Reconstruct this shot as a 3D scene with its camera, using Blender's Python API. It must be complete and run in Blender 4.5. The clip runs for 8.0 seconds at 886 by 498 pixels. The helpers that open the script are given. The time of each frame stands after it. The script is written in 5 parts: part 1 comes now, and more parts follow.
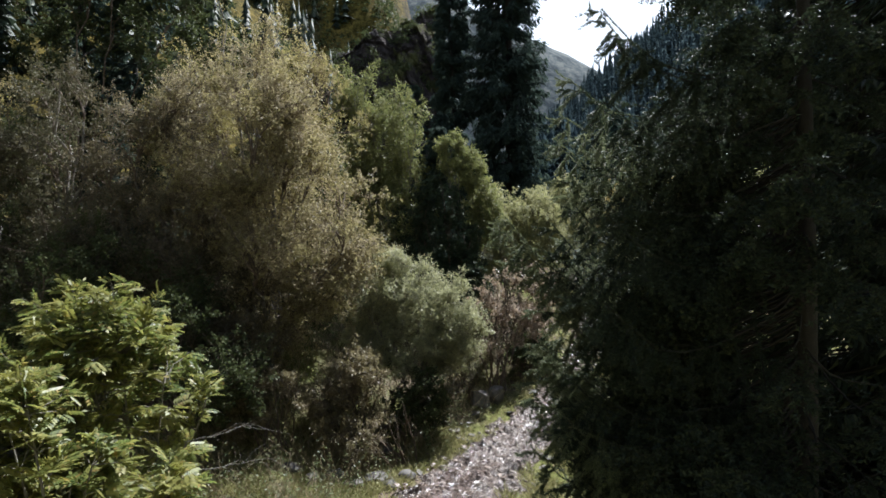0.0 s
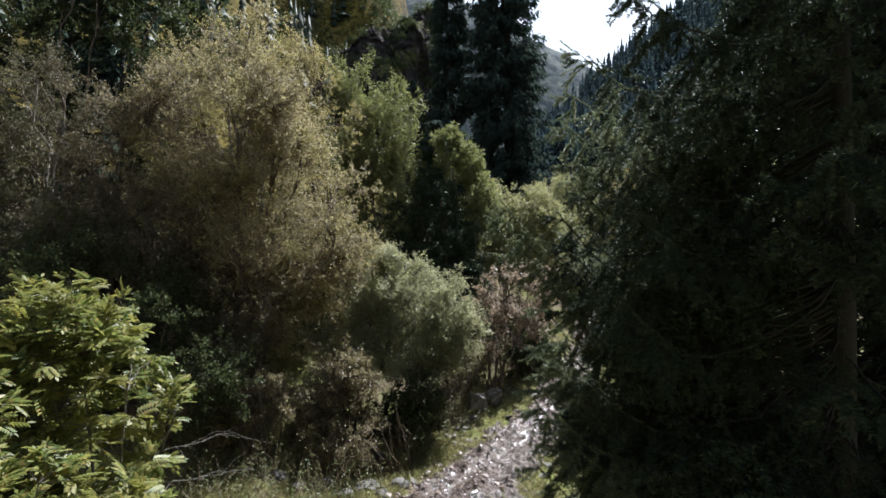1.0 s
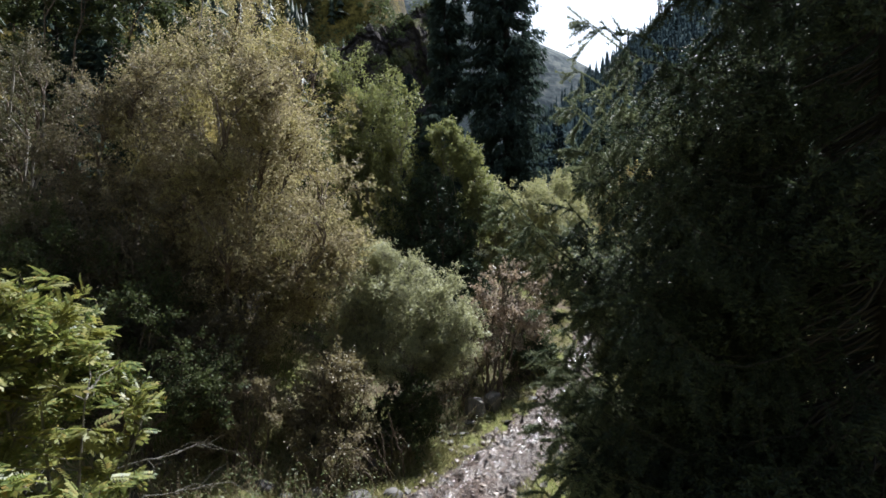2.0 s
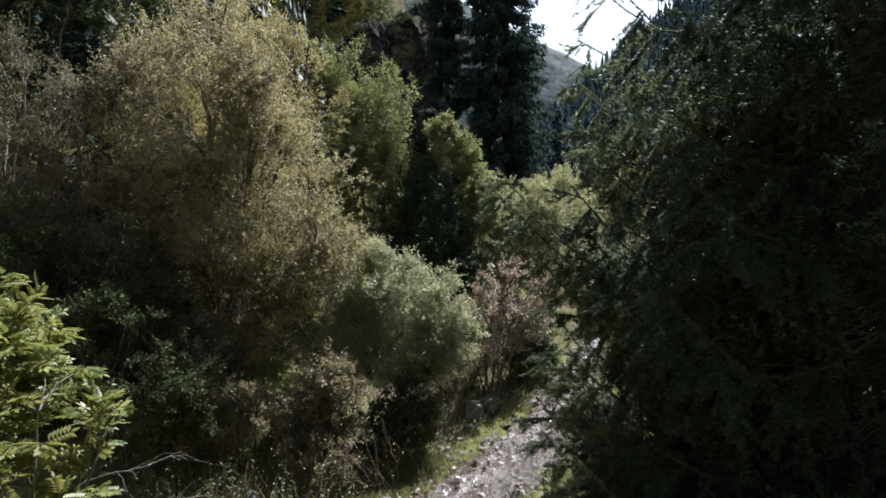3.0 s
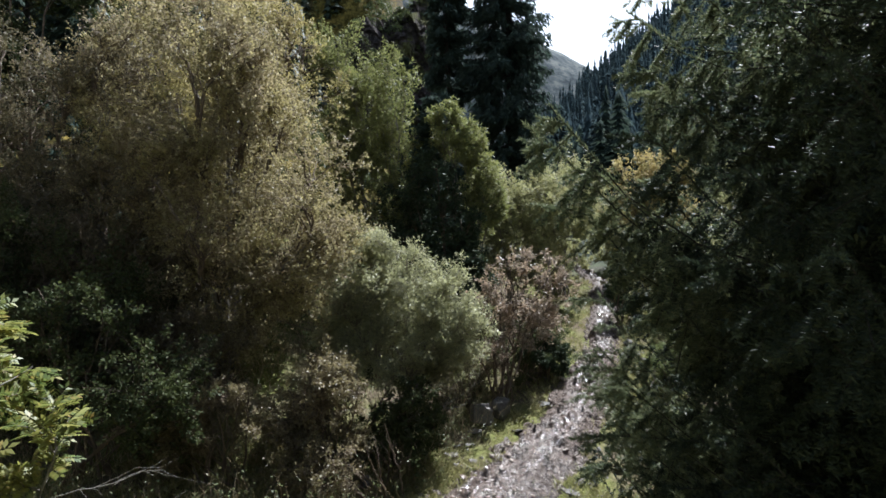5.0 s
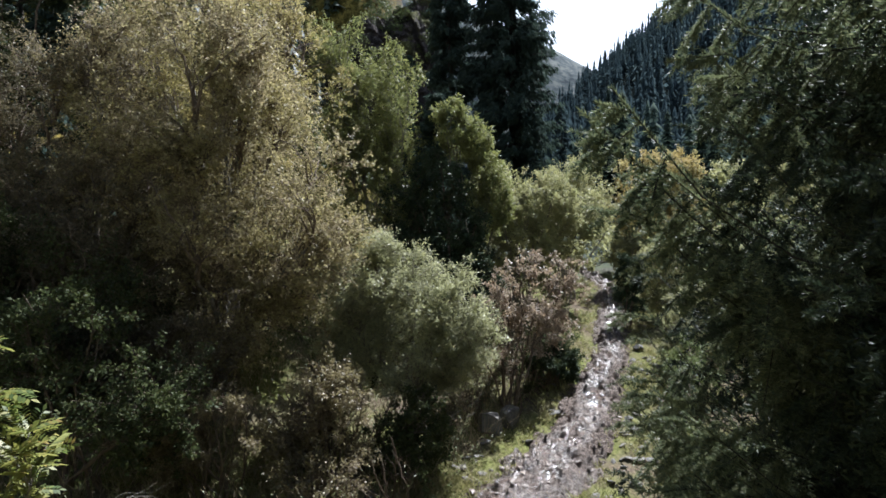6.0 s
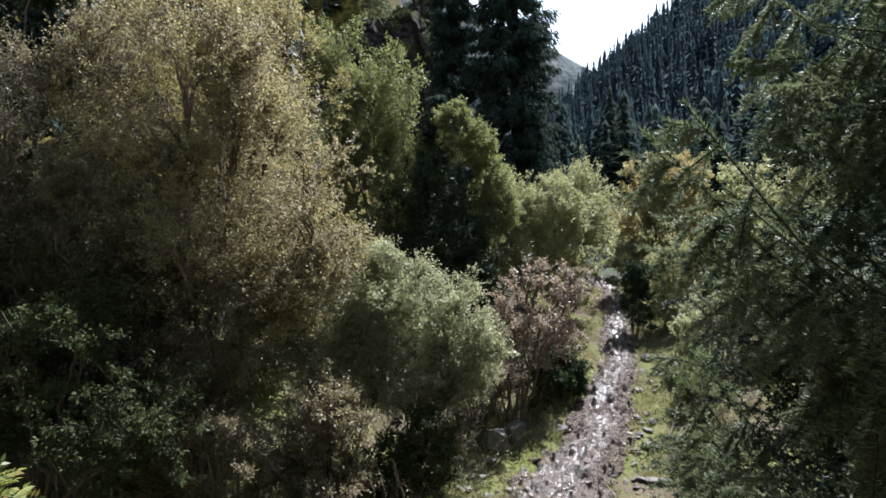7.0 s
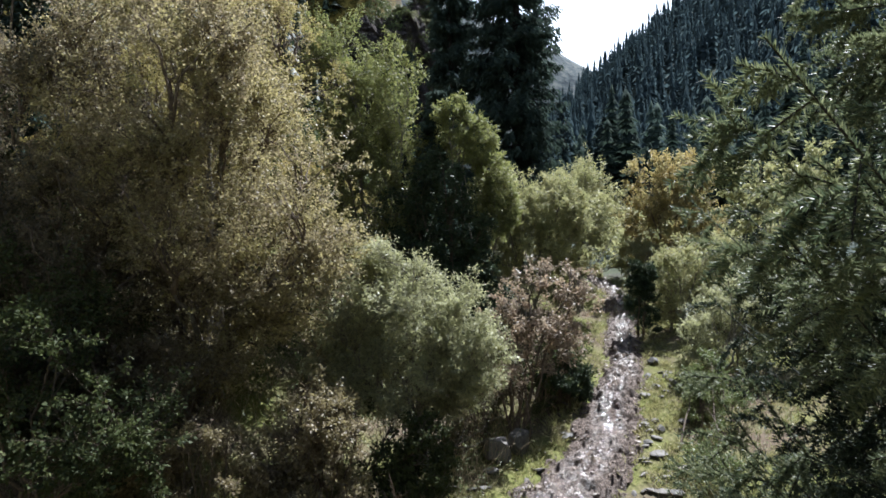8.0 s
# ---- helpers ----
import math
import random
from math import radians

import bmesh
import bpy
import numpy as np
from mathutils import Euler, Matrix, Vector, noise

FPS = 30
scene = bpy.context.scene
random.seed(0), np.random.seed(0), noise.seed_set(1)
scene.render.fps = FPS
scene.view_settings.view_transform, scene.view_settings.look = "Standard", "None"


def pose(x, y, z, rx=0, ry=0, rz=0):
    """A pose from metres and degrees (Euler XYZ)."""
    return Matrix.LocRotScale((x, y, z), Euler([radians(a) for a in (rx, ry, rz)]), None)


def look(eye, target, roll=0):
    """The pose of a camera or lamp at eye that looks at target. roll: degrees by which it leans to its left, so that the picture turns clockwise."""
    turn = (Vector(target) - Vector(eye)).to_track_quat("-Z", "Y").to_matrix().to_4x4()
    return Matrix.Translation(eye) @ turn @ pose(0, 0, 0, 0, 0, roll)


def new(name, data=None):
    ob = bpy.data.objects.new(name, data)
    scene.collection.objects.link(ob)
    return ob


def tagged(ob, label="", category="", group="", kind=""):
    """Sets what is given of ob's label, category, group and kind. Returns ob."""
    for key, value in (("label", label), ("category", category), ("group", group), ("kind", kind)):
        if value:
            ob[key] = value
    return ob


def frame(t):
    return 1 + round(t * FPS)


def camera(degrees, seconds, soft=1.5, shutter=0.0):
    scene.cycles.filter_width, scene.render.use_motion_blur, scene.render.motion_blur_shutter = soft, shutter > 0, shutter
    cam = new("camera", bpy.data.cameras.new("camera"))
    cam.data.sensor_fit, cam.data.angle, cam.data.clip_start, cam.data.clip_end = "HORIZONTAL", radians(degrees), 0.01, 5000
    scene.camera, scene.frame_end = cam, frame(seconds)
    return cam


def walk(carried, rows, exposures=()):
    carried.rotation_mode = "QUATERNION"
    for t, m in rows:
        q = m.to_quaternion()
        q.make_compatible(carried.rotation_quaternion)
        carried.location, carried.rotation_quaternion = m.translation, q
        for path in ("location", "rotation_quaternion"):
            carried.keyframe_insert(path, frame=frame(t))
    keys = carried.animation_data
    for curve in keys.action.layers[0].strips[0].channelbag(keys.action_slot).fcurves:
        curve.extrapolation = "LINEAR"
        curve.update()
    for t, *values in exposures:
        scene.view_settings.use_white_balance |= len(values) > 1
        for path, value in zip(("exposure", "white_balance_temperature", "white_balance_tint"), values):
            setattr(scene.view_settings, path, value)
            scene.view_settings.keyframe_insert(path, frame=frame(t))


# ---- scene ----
cam = camera(75.5, 8.0, soft=1.6)
METRES, EYE, TILT, LEAN, TURN = 5.0, 5.4, 0.0, 0.0, 0.0
ROWS = [
    (0.0, 0.0, 0.0, 0.0, -0.0, 0.0, 0.0),
    (0.5, 0.0113, 0.0729, -0.0083, -0.03, -0.01, -0.03),
    (1.0, 0.0146, 0.1447, -0.0179, -0.16, -0.02, -0.03),
    (1.5, 0.0169, 0.2168, -0.0257, -0.28, -0.02, -0.05),
    (3.0, 0.0425, 0.4067, -0.0405, -0.38, -0.1, -0.05),
    (3.5, 0.0401, 0.4643, -0.0516, -0.44, -0.08, -0.04),
    (4.0, 0.0282, 0.5163, -0.0656, -0.53, -0.08, -0.05),
    (4.5, 0.017, 0.5652, -0.0856, -0.55, -0.04, -0.01),
    (6.0, -0.0353, 0.73, -0.0729, -0.7, -0.04, -0.04),
    (6.5, -0.0517, 0.7865, -0.0462, -0.78, -0.06, -0.09),
    (7.0, -0.0545, 0.8445, -0.0306, -0.79, -0.03, -0.07),
    (7.5, -0.0511, 0.9028, -0.0254, -0.77, -0.04, -0.04),
    (8.0, -0.0473, 0.9623, -0.035, -0.74, 0.06, -0.01),
]
walk(cam, [(t, pose(0, 0, EYE, TILT, LEAN, TURN) @ pose(METRES * x, METRES * y, METRES * z, 90 + pitch, roll, yaw)) for t, x, y, z, yaw, pitch, roll in ROWS],
     exposures=((0.0, 1.13, 6220, 10), (4.5, 1.17, 6120, 10), (6.5, 1.28, 6080, 10), (8.0, 1.37, 6080, 10)))

# ---- world and sun ----
SUN_AZ, SUN_EL = 38.0, 56.0     # degrees: from +y towards +x, and above the horizon
world = bpy.data.worlds.new("sky")
scene.world = world
world.use_nodes = True
wn = world.node_tree.nodes
sky = wn.new("ShaderNodeTexSky")
sky.sky_type = 'NISHITA'
sky.sun_disc = False
sky.sun_elevation, sky.sun_rotation = radians(SUN_EL), radians(SUN_AZ)
sky.altitude, sky.air_density, sky.dust_density = 1800, 1.1, 5.0
wn["Background"].inputs["Strength"].default_value = 0.056
# thin white haze low over the mountains, all round the horizon
wl = world.node_tree.links
coord = wn.new("ShaderNodeTexCoord")
split = wn.new("ShaderNodeSeparateXYZ")
wl.new(coord.outputs["Generated"], split.inputs[0])
band = wn.new("ShaderNodeMapRange")
band.interpolation_type = 'SMOOTHSTEP'
band.inputs["From Min"].default_value, band.inputs["From Max"].default_value = 0.6, 0.38
wl.new(split.outputs["Z"], band.inputs["Value"])
haze = wn.new("ShaderNodeMix")
haze.data_type = 'RGBA'
haze.inputs[7].default_value = (12.5, 14.2, 16.6, 1)
wl.new(band.outputs["Result"], haze.inputs[0])
wl.new(sky.outputs["Color"], haze.inputs[6])
wl.new(haze.outputs[2], wn["Background"].inputs["Color"])

sun_data = bpy.data.lights.new("sun", 'SUN')
sun_data.energy, sun_data.angle, sun_data.color = 5.0, radians(0.55), (1.0, 0.995, 0.99)
sun = new("sun", sun_data)
az, el = radians(SUN_AZ), radians(SUN_EL)
sun.matrix_world = look((0, 0, 60), (-math.sin(az) * math.cos(el), -math.cos(az) * math.cos(el), 60 - math.sin(el)))


# ---- materials ----
def nodes_of(name):
    m = bpy.data.materials.new(name)
    m.use_nodes = True
    nt = m.node_tree
    return m, nt, nt.nodes["Principled BSDF"]


def ramp(nt, source, stops):
    r = nt.nodes.new("ShaderNodeValToRGB")
    e = r.color_ramp.elements
    while len(e) < len(stops):
        e.new(0.5)
    for k, (p, c) in enumerate(stops):
        e[k].position, e[k].color = p, (*c, 1)
    nt.links.new(source, r.inputs[0])
    return r.outputs["Color"]


def noise_of(nt, scale, detail=4, rough=0.6, coord=None):
    n = nt.nodes.new("ShaderNodeTexNoise")
    n.inputs["Scale"].default_value, n.inputs["Detail"].default_value, n.inputs["Roughness"].default_value = scale, detail, rough
    if coord is None:
        coord = nt.nodes.new("ShaderNodeTexCoord").outputs["Object"]
    nt.links.new(coord, n.inputs["Vector"])
    return n.outputs["Fac"]


def mixed(nt, fac, a, b, kind='MIX'):
    m = nt.nodes.new("ShaderNodeMix")
    m.data_type, m.blend_type = 'RGBA', kind
    for sock, v in ((m.inputs[0], fac), (m.inputs[6], a), (m.inputs[7], b)):
        if isinstance(v, (int, float)):
            sock.default_value = v
        elif isinstance(v, tuple):
            sock.default_value = (*v, 1)
        else:
            nt.links.new(v, sock)
    return m.outputs[2]


def bumped(nt, bsdf, height, strength, dist):
    b = nt.nodes.new("ShaderNodeBump")
    b.inputs["Strength"].default_value, b.inputs["Distance"].default_value = strength, dist
    nt.links.new(height, b.inputs["Height"])
    nt.links.new(b.outputs[0], bsdf.inputs["Normal"])


def leaf_material(name, stops, patch, rough=0.52, through_light=0.4, patch_scale=0.9, spec=0.5):
    """Leaves: each its own tint out of stops, tinted in patches over the crown, lit through from behind."""
    m, nt, p = nodes_of(name)
    g = nt.nodes.new("ShaderNodeNewGeometry")
    own = ramp(nt, g.outputs["Random Per Island"], stops)
    f = ramp(nt, noise_of(nt, patch_scale, 3), [(0.38, (0, 0, 0)), (0.62, (1, 1, 1))])
    col = mixed(nt, f, own, mixed(nt, 0.6, own, patch))
    nt.links.new(col, p.inputs["Base Color"])
    p.inputs["Roughness"].default_value = rough
    p.inputs["Specular IOR Level"].default_value = spec
    t = nt.nodes.new("ShaderNodeBsdfTranslucent")
    nt.links.new(mixed(nt, 1.0, col, (1.4, 1.42, 1.35), 'MULTIPLY'), t.inputs["Color"])
    mx = nt.nodes.new("ShaderNodeMixShader")
    mx.inputs[0].default_value = through_light
    nt.links.new(p.outputs[0], mx.inputs[1])
    nt.links.new(t.outputs[0], mx.inputs[2])
    nt.links.new(mx.outputs[0], nt.nodes["Material Output"].inputs[0])
    return m


def bark_material(name, dark, light, scale=6.0, rough=0.85):
    m, nt, p = nodes_of(name)
    n = noise_of(nt, scale, 6, 0.7)
    col = ramp(nt, n, [(0.3, dark), (0.7, light)])
    nt.links.new(col, p.inputs["Base Color"])
    p.inputs["Roughness"].default_value = rough
    bumped(nt, p, noise_of(nt, scale * 5, 5, 0.7), 0.6, 0.02)
    return m


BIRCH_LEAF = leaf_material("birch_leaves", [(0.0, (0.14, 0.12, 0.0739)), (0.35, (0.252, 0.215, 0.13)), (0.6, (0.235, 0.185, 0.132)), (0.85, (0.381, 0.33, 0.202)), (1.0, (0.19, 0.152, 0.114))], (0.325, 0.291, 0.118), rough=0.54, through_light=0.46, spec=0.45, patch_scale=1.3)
# Duller, darker birch leaves: the shade on the left trees is in their colour
BIRCH_DULL_SHADED = leaf_material("dull_shaded_birch_leaves", [(0.0, (0.085, 0.072, 0.05)), (0.5, (0.145, 0.12, 0.082)), (1.0, (0.22, 0.175, 0.12))], (0.155, 0.138, 0.068), rough=0.54, through_light=0.38, spec=0.45, patch_scale=1.3)
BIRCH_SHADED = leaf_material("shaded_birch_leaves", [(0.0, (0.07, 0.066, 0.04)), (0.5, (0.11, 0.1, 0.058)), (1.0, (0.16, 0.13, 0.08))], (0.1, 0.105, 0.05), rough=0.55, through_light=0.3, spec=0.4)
BIRCH_YELLOW = leaf_material("yellow_birch_leaves", [(0.0, (0.21, 0.185, 0.085)), (0.5, (0.28, 0.24, 0.105)), (1.0, (0.24, 0.185, 0.11))], (0.28, 0.25, 0.085), rough=0.5, through_light=0.5, spec=0.4)
UPRIGHT_LEAF = leaf_material("upright_willow_leaves", [(0.0, (0.105, 0.125, 0.052)), (0.5, (0.165, 0.18, 0.07)), (1.0, (0.24, 0.24, 0.095))], (0.21, 0.22, 0.075), through_light=0.44)
WILLOW_LEAF = leaf_material("willow_leaves", [(0.0, (0.184, 0.189, 0.124)), (0.5, (0.324, 0.324, 0.211)), (1.0, (0.302, 0.297, 0.157))], (0.335, 0.34, 0.178), rough=0.5, through_light=0.45, spec=0.5, patch_scale=1.5)
GREEN_LEAF = leaf_material("green_leaves", [(0.0, (0.075, 0.11, 0.045)), (0.5, (0.115, 0.15, 0.06)), (1.0, (0.145, 0.165, 0.065))], (0.15, 0.17, 0.06), through_light=0.35)
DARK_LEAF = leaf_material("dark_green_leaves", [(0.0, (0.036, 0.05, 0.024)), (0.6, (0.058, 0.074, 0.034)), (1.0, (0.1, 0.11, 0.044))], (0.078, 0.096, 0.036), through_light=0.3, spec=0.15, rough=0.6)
YELLOW_LEAF = leaf_material("yellow_green_leaves", [(0.0, (0.21, 0.22, 0.115)), (0.5, (0.31, 0.305, 0.165)), (1.0, (0.32, 0.29, 0.14))], (0.31, 0.315, 0.145), rough=0.52, through_light=0.45, spec=0.5)
ORANGE_LEAF = leaf_material("orange_leaves", [(0.0, (0.26, 0.23, 0.11)), (0.5, (0.33, 0.28, 0.13)), (1.0, (0.28, 0.27, 0.14))], (0.36, 0.26, 0.09), through_light=0.45)
RED_LEAF = leaf_material("russet_leaves", [(0.0, (0.2, 0.16, 0.135)), (0.5, (0.31, 0.25, 0.205)), (0.85, (0.2, 0.178, 0.125)), (1.0, (0.4, 0.34, 0.27))], (0.34, 0.235, 0.15), through_light=0.42, spec=0.5, rough=0.5, patch_scale=1.4)
ROWAN_LEAF = leaf_material("rowan_leaves", [(0.0, (0.064, 0.1, 0.033)), (0.5, (0.138, 0.18, 0.052)), (0.88, (0.25, 0.262, 0.076)), (1.0, (0.29, 0.2, 0.07))], (0.265, 0.235, 0.062), through_light=0.4, spec=0.5, rough=0.48, patch_scale=1.9)
BROWN_LEAF = leaf_material("brown_leaves", [(0.0, (0.145, 0.112, 0.08)), (0.5, (0.21, 0.17, 0.108)), (1.0, (0.25, 0.21, 0.11))], (0.21, 0.19, 0.088), through_light=0.36)
# Spruce needles, lit tone then shaded tone: light and shade put into the colour
NEEDLE_LIT = leaf_material("lit_spruce_needles", [(0.0, (0.036, 0.055, 0.036)), (0.55, (0.085, 0.112, 0.064)), (1.0, (0.24, 0.255, 0.145))], (0.165, 0.18, 0.095), rough=0.5, through_light=0.35, patch_scale=2.5, spec=0.35)
NEEDLE_DARK_SHADED = leaf_material("dark_shaded_spruce_needles", [(0.0, (0.014, 0.024, 0.018)), (0.6, (0.03, 0.046, 0.032)), (1.0, (0.08, 0.095, 0.05))], (0.045, 0.06, 0.035), rough=0.55, through_light=0.2, patch_scale=1.5, spec=0.25)
NEEDLE_FIR = leaf_material("valley_needles", [(0.0, (0.034, 0.053, 0.05)), (0.5, (0.048, 0.072, 0.062)), (1.0, (0.072, 0.098, 0.078))], (0.058, 0.082, 0.066), rough=0.9, through_light=0.25, patch_scale=0.5, spec=0.05)
NEEDLE_YOUNG = leaf_material("young_spruce_needles", [(0.0, (0.022, 0.034, 0.03)), (0.5, (0.03, 0.046, 0.038)), (1.0, (0.044, 0.06, 0.046))], (0.034, 0.05, 0.04), rough=0.9, through_light=0.25, patch_scale=0.5, spec=0.03)
# Lightened and bluish: the haze of distance is put into the needle colour
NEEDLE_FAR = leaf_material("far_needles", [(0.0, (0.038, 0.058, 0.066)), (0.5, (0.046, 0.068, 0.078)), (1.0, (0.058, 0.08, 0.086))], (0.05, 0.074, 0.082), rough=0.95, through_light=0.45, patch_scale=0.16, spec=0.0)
JUNIPER_LEAF = leaf_material("juniper_sprays", [(0.0, (0.035, 0.055, 0.032)), (1.0, (0.06, 0.085, 0.045))], (0.05, 0.07, 0.04), rough=0.6, through_light=0.1, spec=0.15)
GRASS = leaf_material("grass_blades", [(0.0, (0.13, 0.15, 0.05)), (0.5, (0.22, 0.225, 0.085)), (1.0, (0.34, 0.3, 0.17))], (0.29, 0.26, 0.13), through_light=0.35, patch_scale=0.7)
STRAW = leaf_material("dry_stalks", [(0.0, (0.26, 0.2, 0.13)), (0.5, (0.36, 0.29, 0.19)), (1.0, (0.22, 0.165, 0.11))], (0.28, 0.23, 0.14), through_light=0.2)
BIRCH_BARK = bark_material("birch_bark", (0.05, 0.04, 0.032), (0.3, 0.28, 0.25), 7)
TWIG_BARK = bark_material("twig_bark", (0.07, 0.05, 0.035), (0.16, 0.12, 0.09), 9)
GREY_BARK = bark_material("grey_bark", (0.09, 0.08, 0.065), (0.26, 0.24, 0.2), 8)
SPRUCE_BARK = bark_material("spruce_bark", (0.012, 0.01, 0.009), (0.034, 0.028, 0.024), 10)
DEAD_WOOD = bark_material("dead_wood", (0.1, 0.09, 0.075), (0.25, 0.23, 0.2), 8, 0.7)


def stone_material(name, stops, wet):
    m, nt, p = nodes_of(name)
    oi = nt.nodes.new("ShaderNodeObjectInfo")
    n = noise_of(nt, 9, 6, 0.7)
    base = ramp(nt, n, stops)
    tint = ramp(nt, oi.outputs["Random"], [(0, (0.6, 0.58, 0.58)), (1, (1.15, 1.1, 1.05))])
    nt.links.new(mixed(nt, 1.0, base, tint, 'MULTIPLY'), p.inputs["Base Color"])
    p.inputs["Roughness"].default_value = wet
    bumped(nt, p, noise_of(nt, 30, 6, 0.7), 0.5, 0.01)
    return m


TRAIL_STONE = stone_material("trail_stone", [(0.3, (0.11, 0.083, 0.068)), (0.7, (0.28, 0.225, 0.19))], 0.42)
MOSS_ROCK = stone_material("grey_rock", [(0.3, (0.04, 0.039, 0.037)), (0.6, (0.12, 0.115, 0.108)), (0.75, (0.12, 0.125, 0.07))], 0.7)
PALE_ROCK = stone_material("pale_rock", [(0.3, (0.08, 0.077, 0.07)), (0.6, (0.19, 0.18, 0.165)), (0.75, (0.15, 0.155, 0.09))], 0.7)


def ground_material():
    m, nt, p = nodes_of("meadow_soil")
    c = nt.nodes.new("ShaderNodeTexCoord").outputs["Object"]
    big, fine = noise_of(nt, 0.55, 4, 0.6, c), noise_of(nt, 14, 6, 0.7, c)
    grass = ramp(nt, fine, [(0.3, (0.065, 0.075, 0.027)), (0.55, (0.15, 0.16, 0.055)), (0.75, (0.26, 0.23, 0.11))])
    soil = ramp(nt, fine, [(0.3, (0.065, 0.05, 0.038)), (0.7, (0.19, 0.15, 0.11))])
    col = mixed(nt, ramp(nt, big, [(0.4, (0, 0, 0)), (0.6, (1, 1, 1))]), grass, soil)
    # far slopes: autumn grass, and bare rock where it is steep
    far = noise_of(nt, 0.3, 10, 0.75, c)
    slope_grass = ramp(nt, far, [(0.35, (0.03, 0.028, 0.009)), (0.48, (0.09, 0.074, 0.021)), (0.65, (0.16, 0.122, 0.036))])
    slope_grass = mixed(nt, 1.0, slope_grass, ramp(nt, noise_of(nt, 1.1, 6, 0.75, c), [(0.4, (0.25, 0.27, 0.22)), (0.58, (1.1, 1.08, 1.0))]), 'MULTIPLY')
    # forest floor lifted towards blue, haze put into its colour
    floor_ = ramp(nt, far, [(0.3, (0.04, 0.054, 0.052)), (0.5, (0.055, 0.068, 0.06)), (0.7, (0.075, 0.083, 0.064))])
    al = nt.nodes.new("ShaderNodeAttribute")
    al.attribute_name = "open_slope"
    slope_grass = mixed(nt, al.outputs["Fac"], floor_, slope_grass)
    rock = ramp(nt, noise_of(nt, 0.35, 8, 0.7, c), [(0.35, (0.03, 0.028, 0.024)), (0.65, (0.11, 0.095, 0.08))])
    g = nt.nodes.new("ShaderNodeNewGeometry")
    sep = nt.nodes.new("ShaderNodeSeparateXYZ")
    nt.links.new(g.outputs["Normal"], sep.inputs[0])
    steep = ramp(nt, sep.outputs["Z"], [(0.16, (1, 1, 1)), (0.34, (0, 0, 0))])
    slope = mixed(nt, mixed(nt, 1.0, steep, al.outputs["Fac"], 'MULTIPLY'), slope_grass, rock)
    # far ridge pale blue-grey: distance haze mixed into the rock colour
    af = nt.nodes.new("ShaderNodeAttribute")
    af.attribute_name = "hazed_ridge"
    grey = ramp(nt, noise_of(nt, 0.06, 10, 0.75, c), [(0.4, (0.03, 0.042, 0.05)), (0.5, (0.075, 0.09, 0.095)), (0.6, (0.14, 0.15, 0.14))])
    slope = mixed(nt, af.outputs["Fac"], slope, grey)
    at = nt.nodes.new("ShaderNodeAttribute")
    at.attribute_name = "far_slope"
    nt.links.new(mixed(nt, at.outputs["Fac"], col, slope), p.inputs["Base Color"])
    p.inputs["Roughness"].default_value = 0.95
    p.inputs["Specular IOR Level"].default_value = 0.05
    bumped(nt, p, fine, 0.5, 0.05)
    return m


def mud_material():
    m, nt, p = nodes_of("wet_mud")
    c = nt.nodes.new("ShaderNodeTexCoord").outputs["Object"]
    fine, mid = noise_of(nt, 18, 8, 0.7, c), noise_of(nt, 2.2, 4, 0.6, c)
    col = ramp(nt, fine, [(0.34, (0.03, 0.021, 0.017)), (0.5, (0.1, 0.073, 0.059)), (0.66, (0.26, 0.2, 0.168))])
    nt.links.new(col, p.inputs["Base Color"])
    r = ramp(nt, mid, [(0.45, (0.08, 0.08, 0.08)), (0.62, (0.24, 0.24, 0.24))])
    at = nt.nodes.new("ShaderNodeAttribute")
    at.attribute_name = "wet"
    nt.links.new(mixed(nt, at.outputs["Fac"], (0.62, 0.62, 0.62), r), p.inputs["Roughness"])
    nt.links.new(mixed(nt, at.outputs["Fac"], (0.2, 0.2, 0.2), (1.0, 1.0, 1.0)), p.inputs["Specular IOR Level"])
    bumped(nt, p, noise_of(nt, 7, 8, 0.7, c), 1.0, 0.12)
    return m


def crag_material():
    m, nt, p = nodes_of("crag_rock")
    c = nt.nodes.new("ShaderNodeTexCoord").outputs["Object"]
    rock = ramp(nt, noise_of(nt, 0.6, 8, 0.72, c), [(0.35, (0.02, 0.018, 0.019)), (0.5, (0.05, 0.042, 0.041)), (0.7, (0.1, 0.08, 0.074))])
    tuft = ramp(nt, noise_of(nt, 0.22, 6, 0.7, c), [(0.5, (0, 0, 0)), (0.57, (1, 1, 1))])
    nt.links.new(mixed(nt, tuft, rock, (0.09, 0.09, 0.035)), p.inputs["Base Color"])
    p.inputs["Roughness"].default_value = 0.95
    p.inputs["Specular IOR Level"].default_value = 0.1
    bumped(nt, p, noise_of(nt, 1.6, 8, 0.75, c), 1.0, 0.8)
    return m


CRAG = crag_material()
GROUND, MUD = ground_material(), mud_material()


# ---- numeric helpers ----
def hashed(i):
    n = (i[..., 0] * 374761393 + i[..., 1] * 668265263 + i[..., 2] * 2147483647) & 0xFFFFFFFF
    n = ((n ^ (n >> 13)) * 1274126177) & 0xFFFFFFFF
    return ((n ^ (n >> 16)) & 0xFFFF) / 65535.0


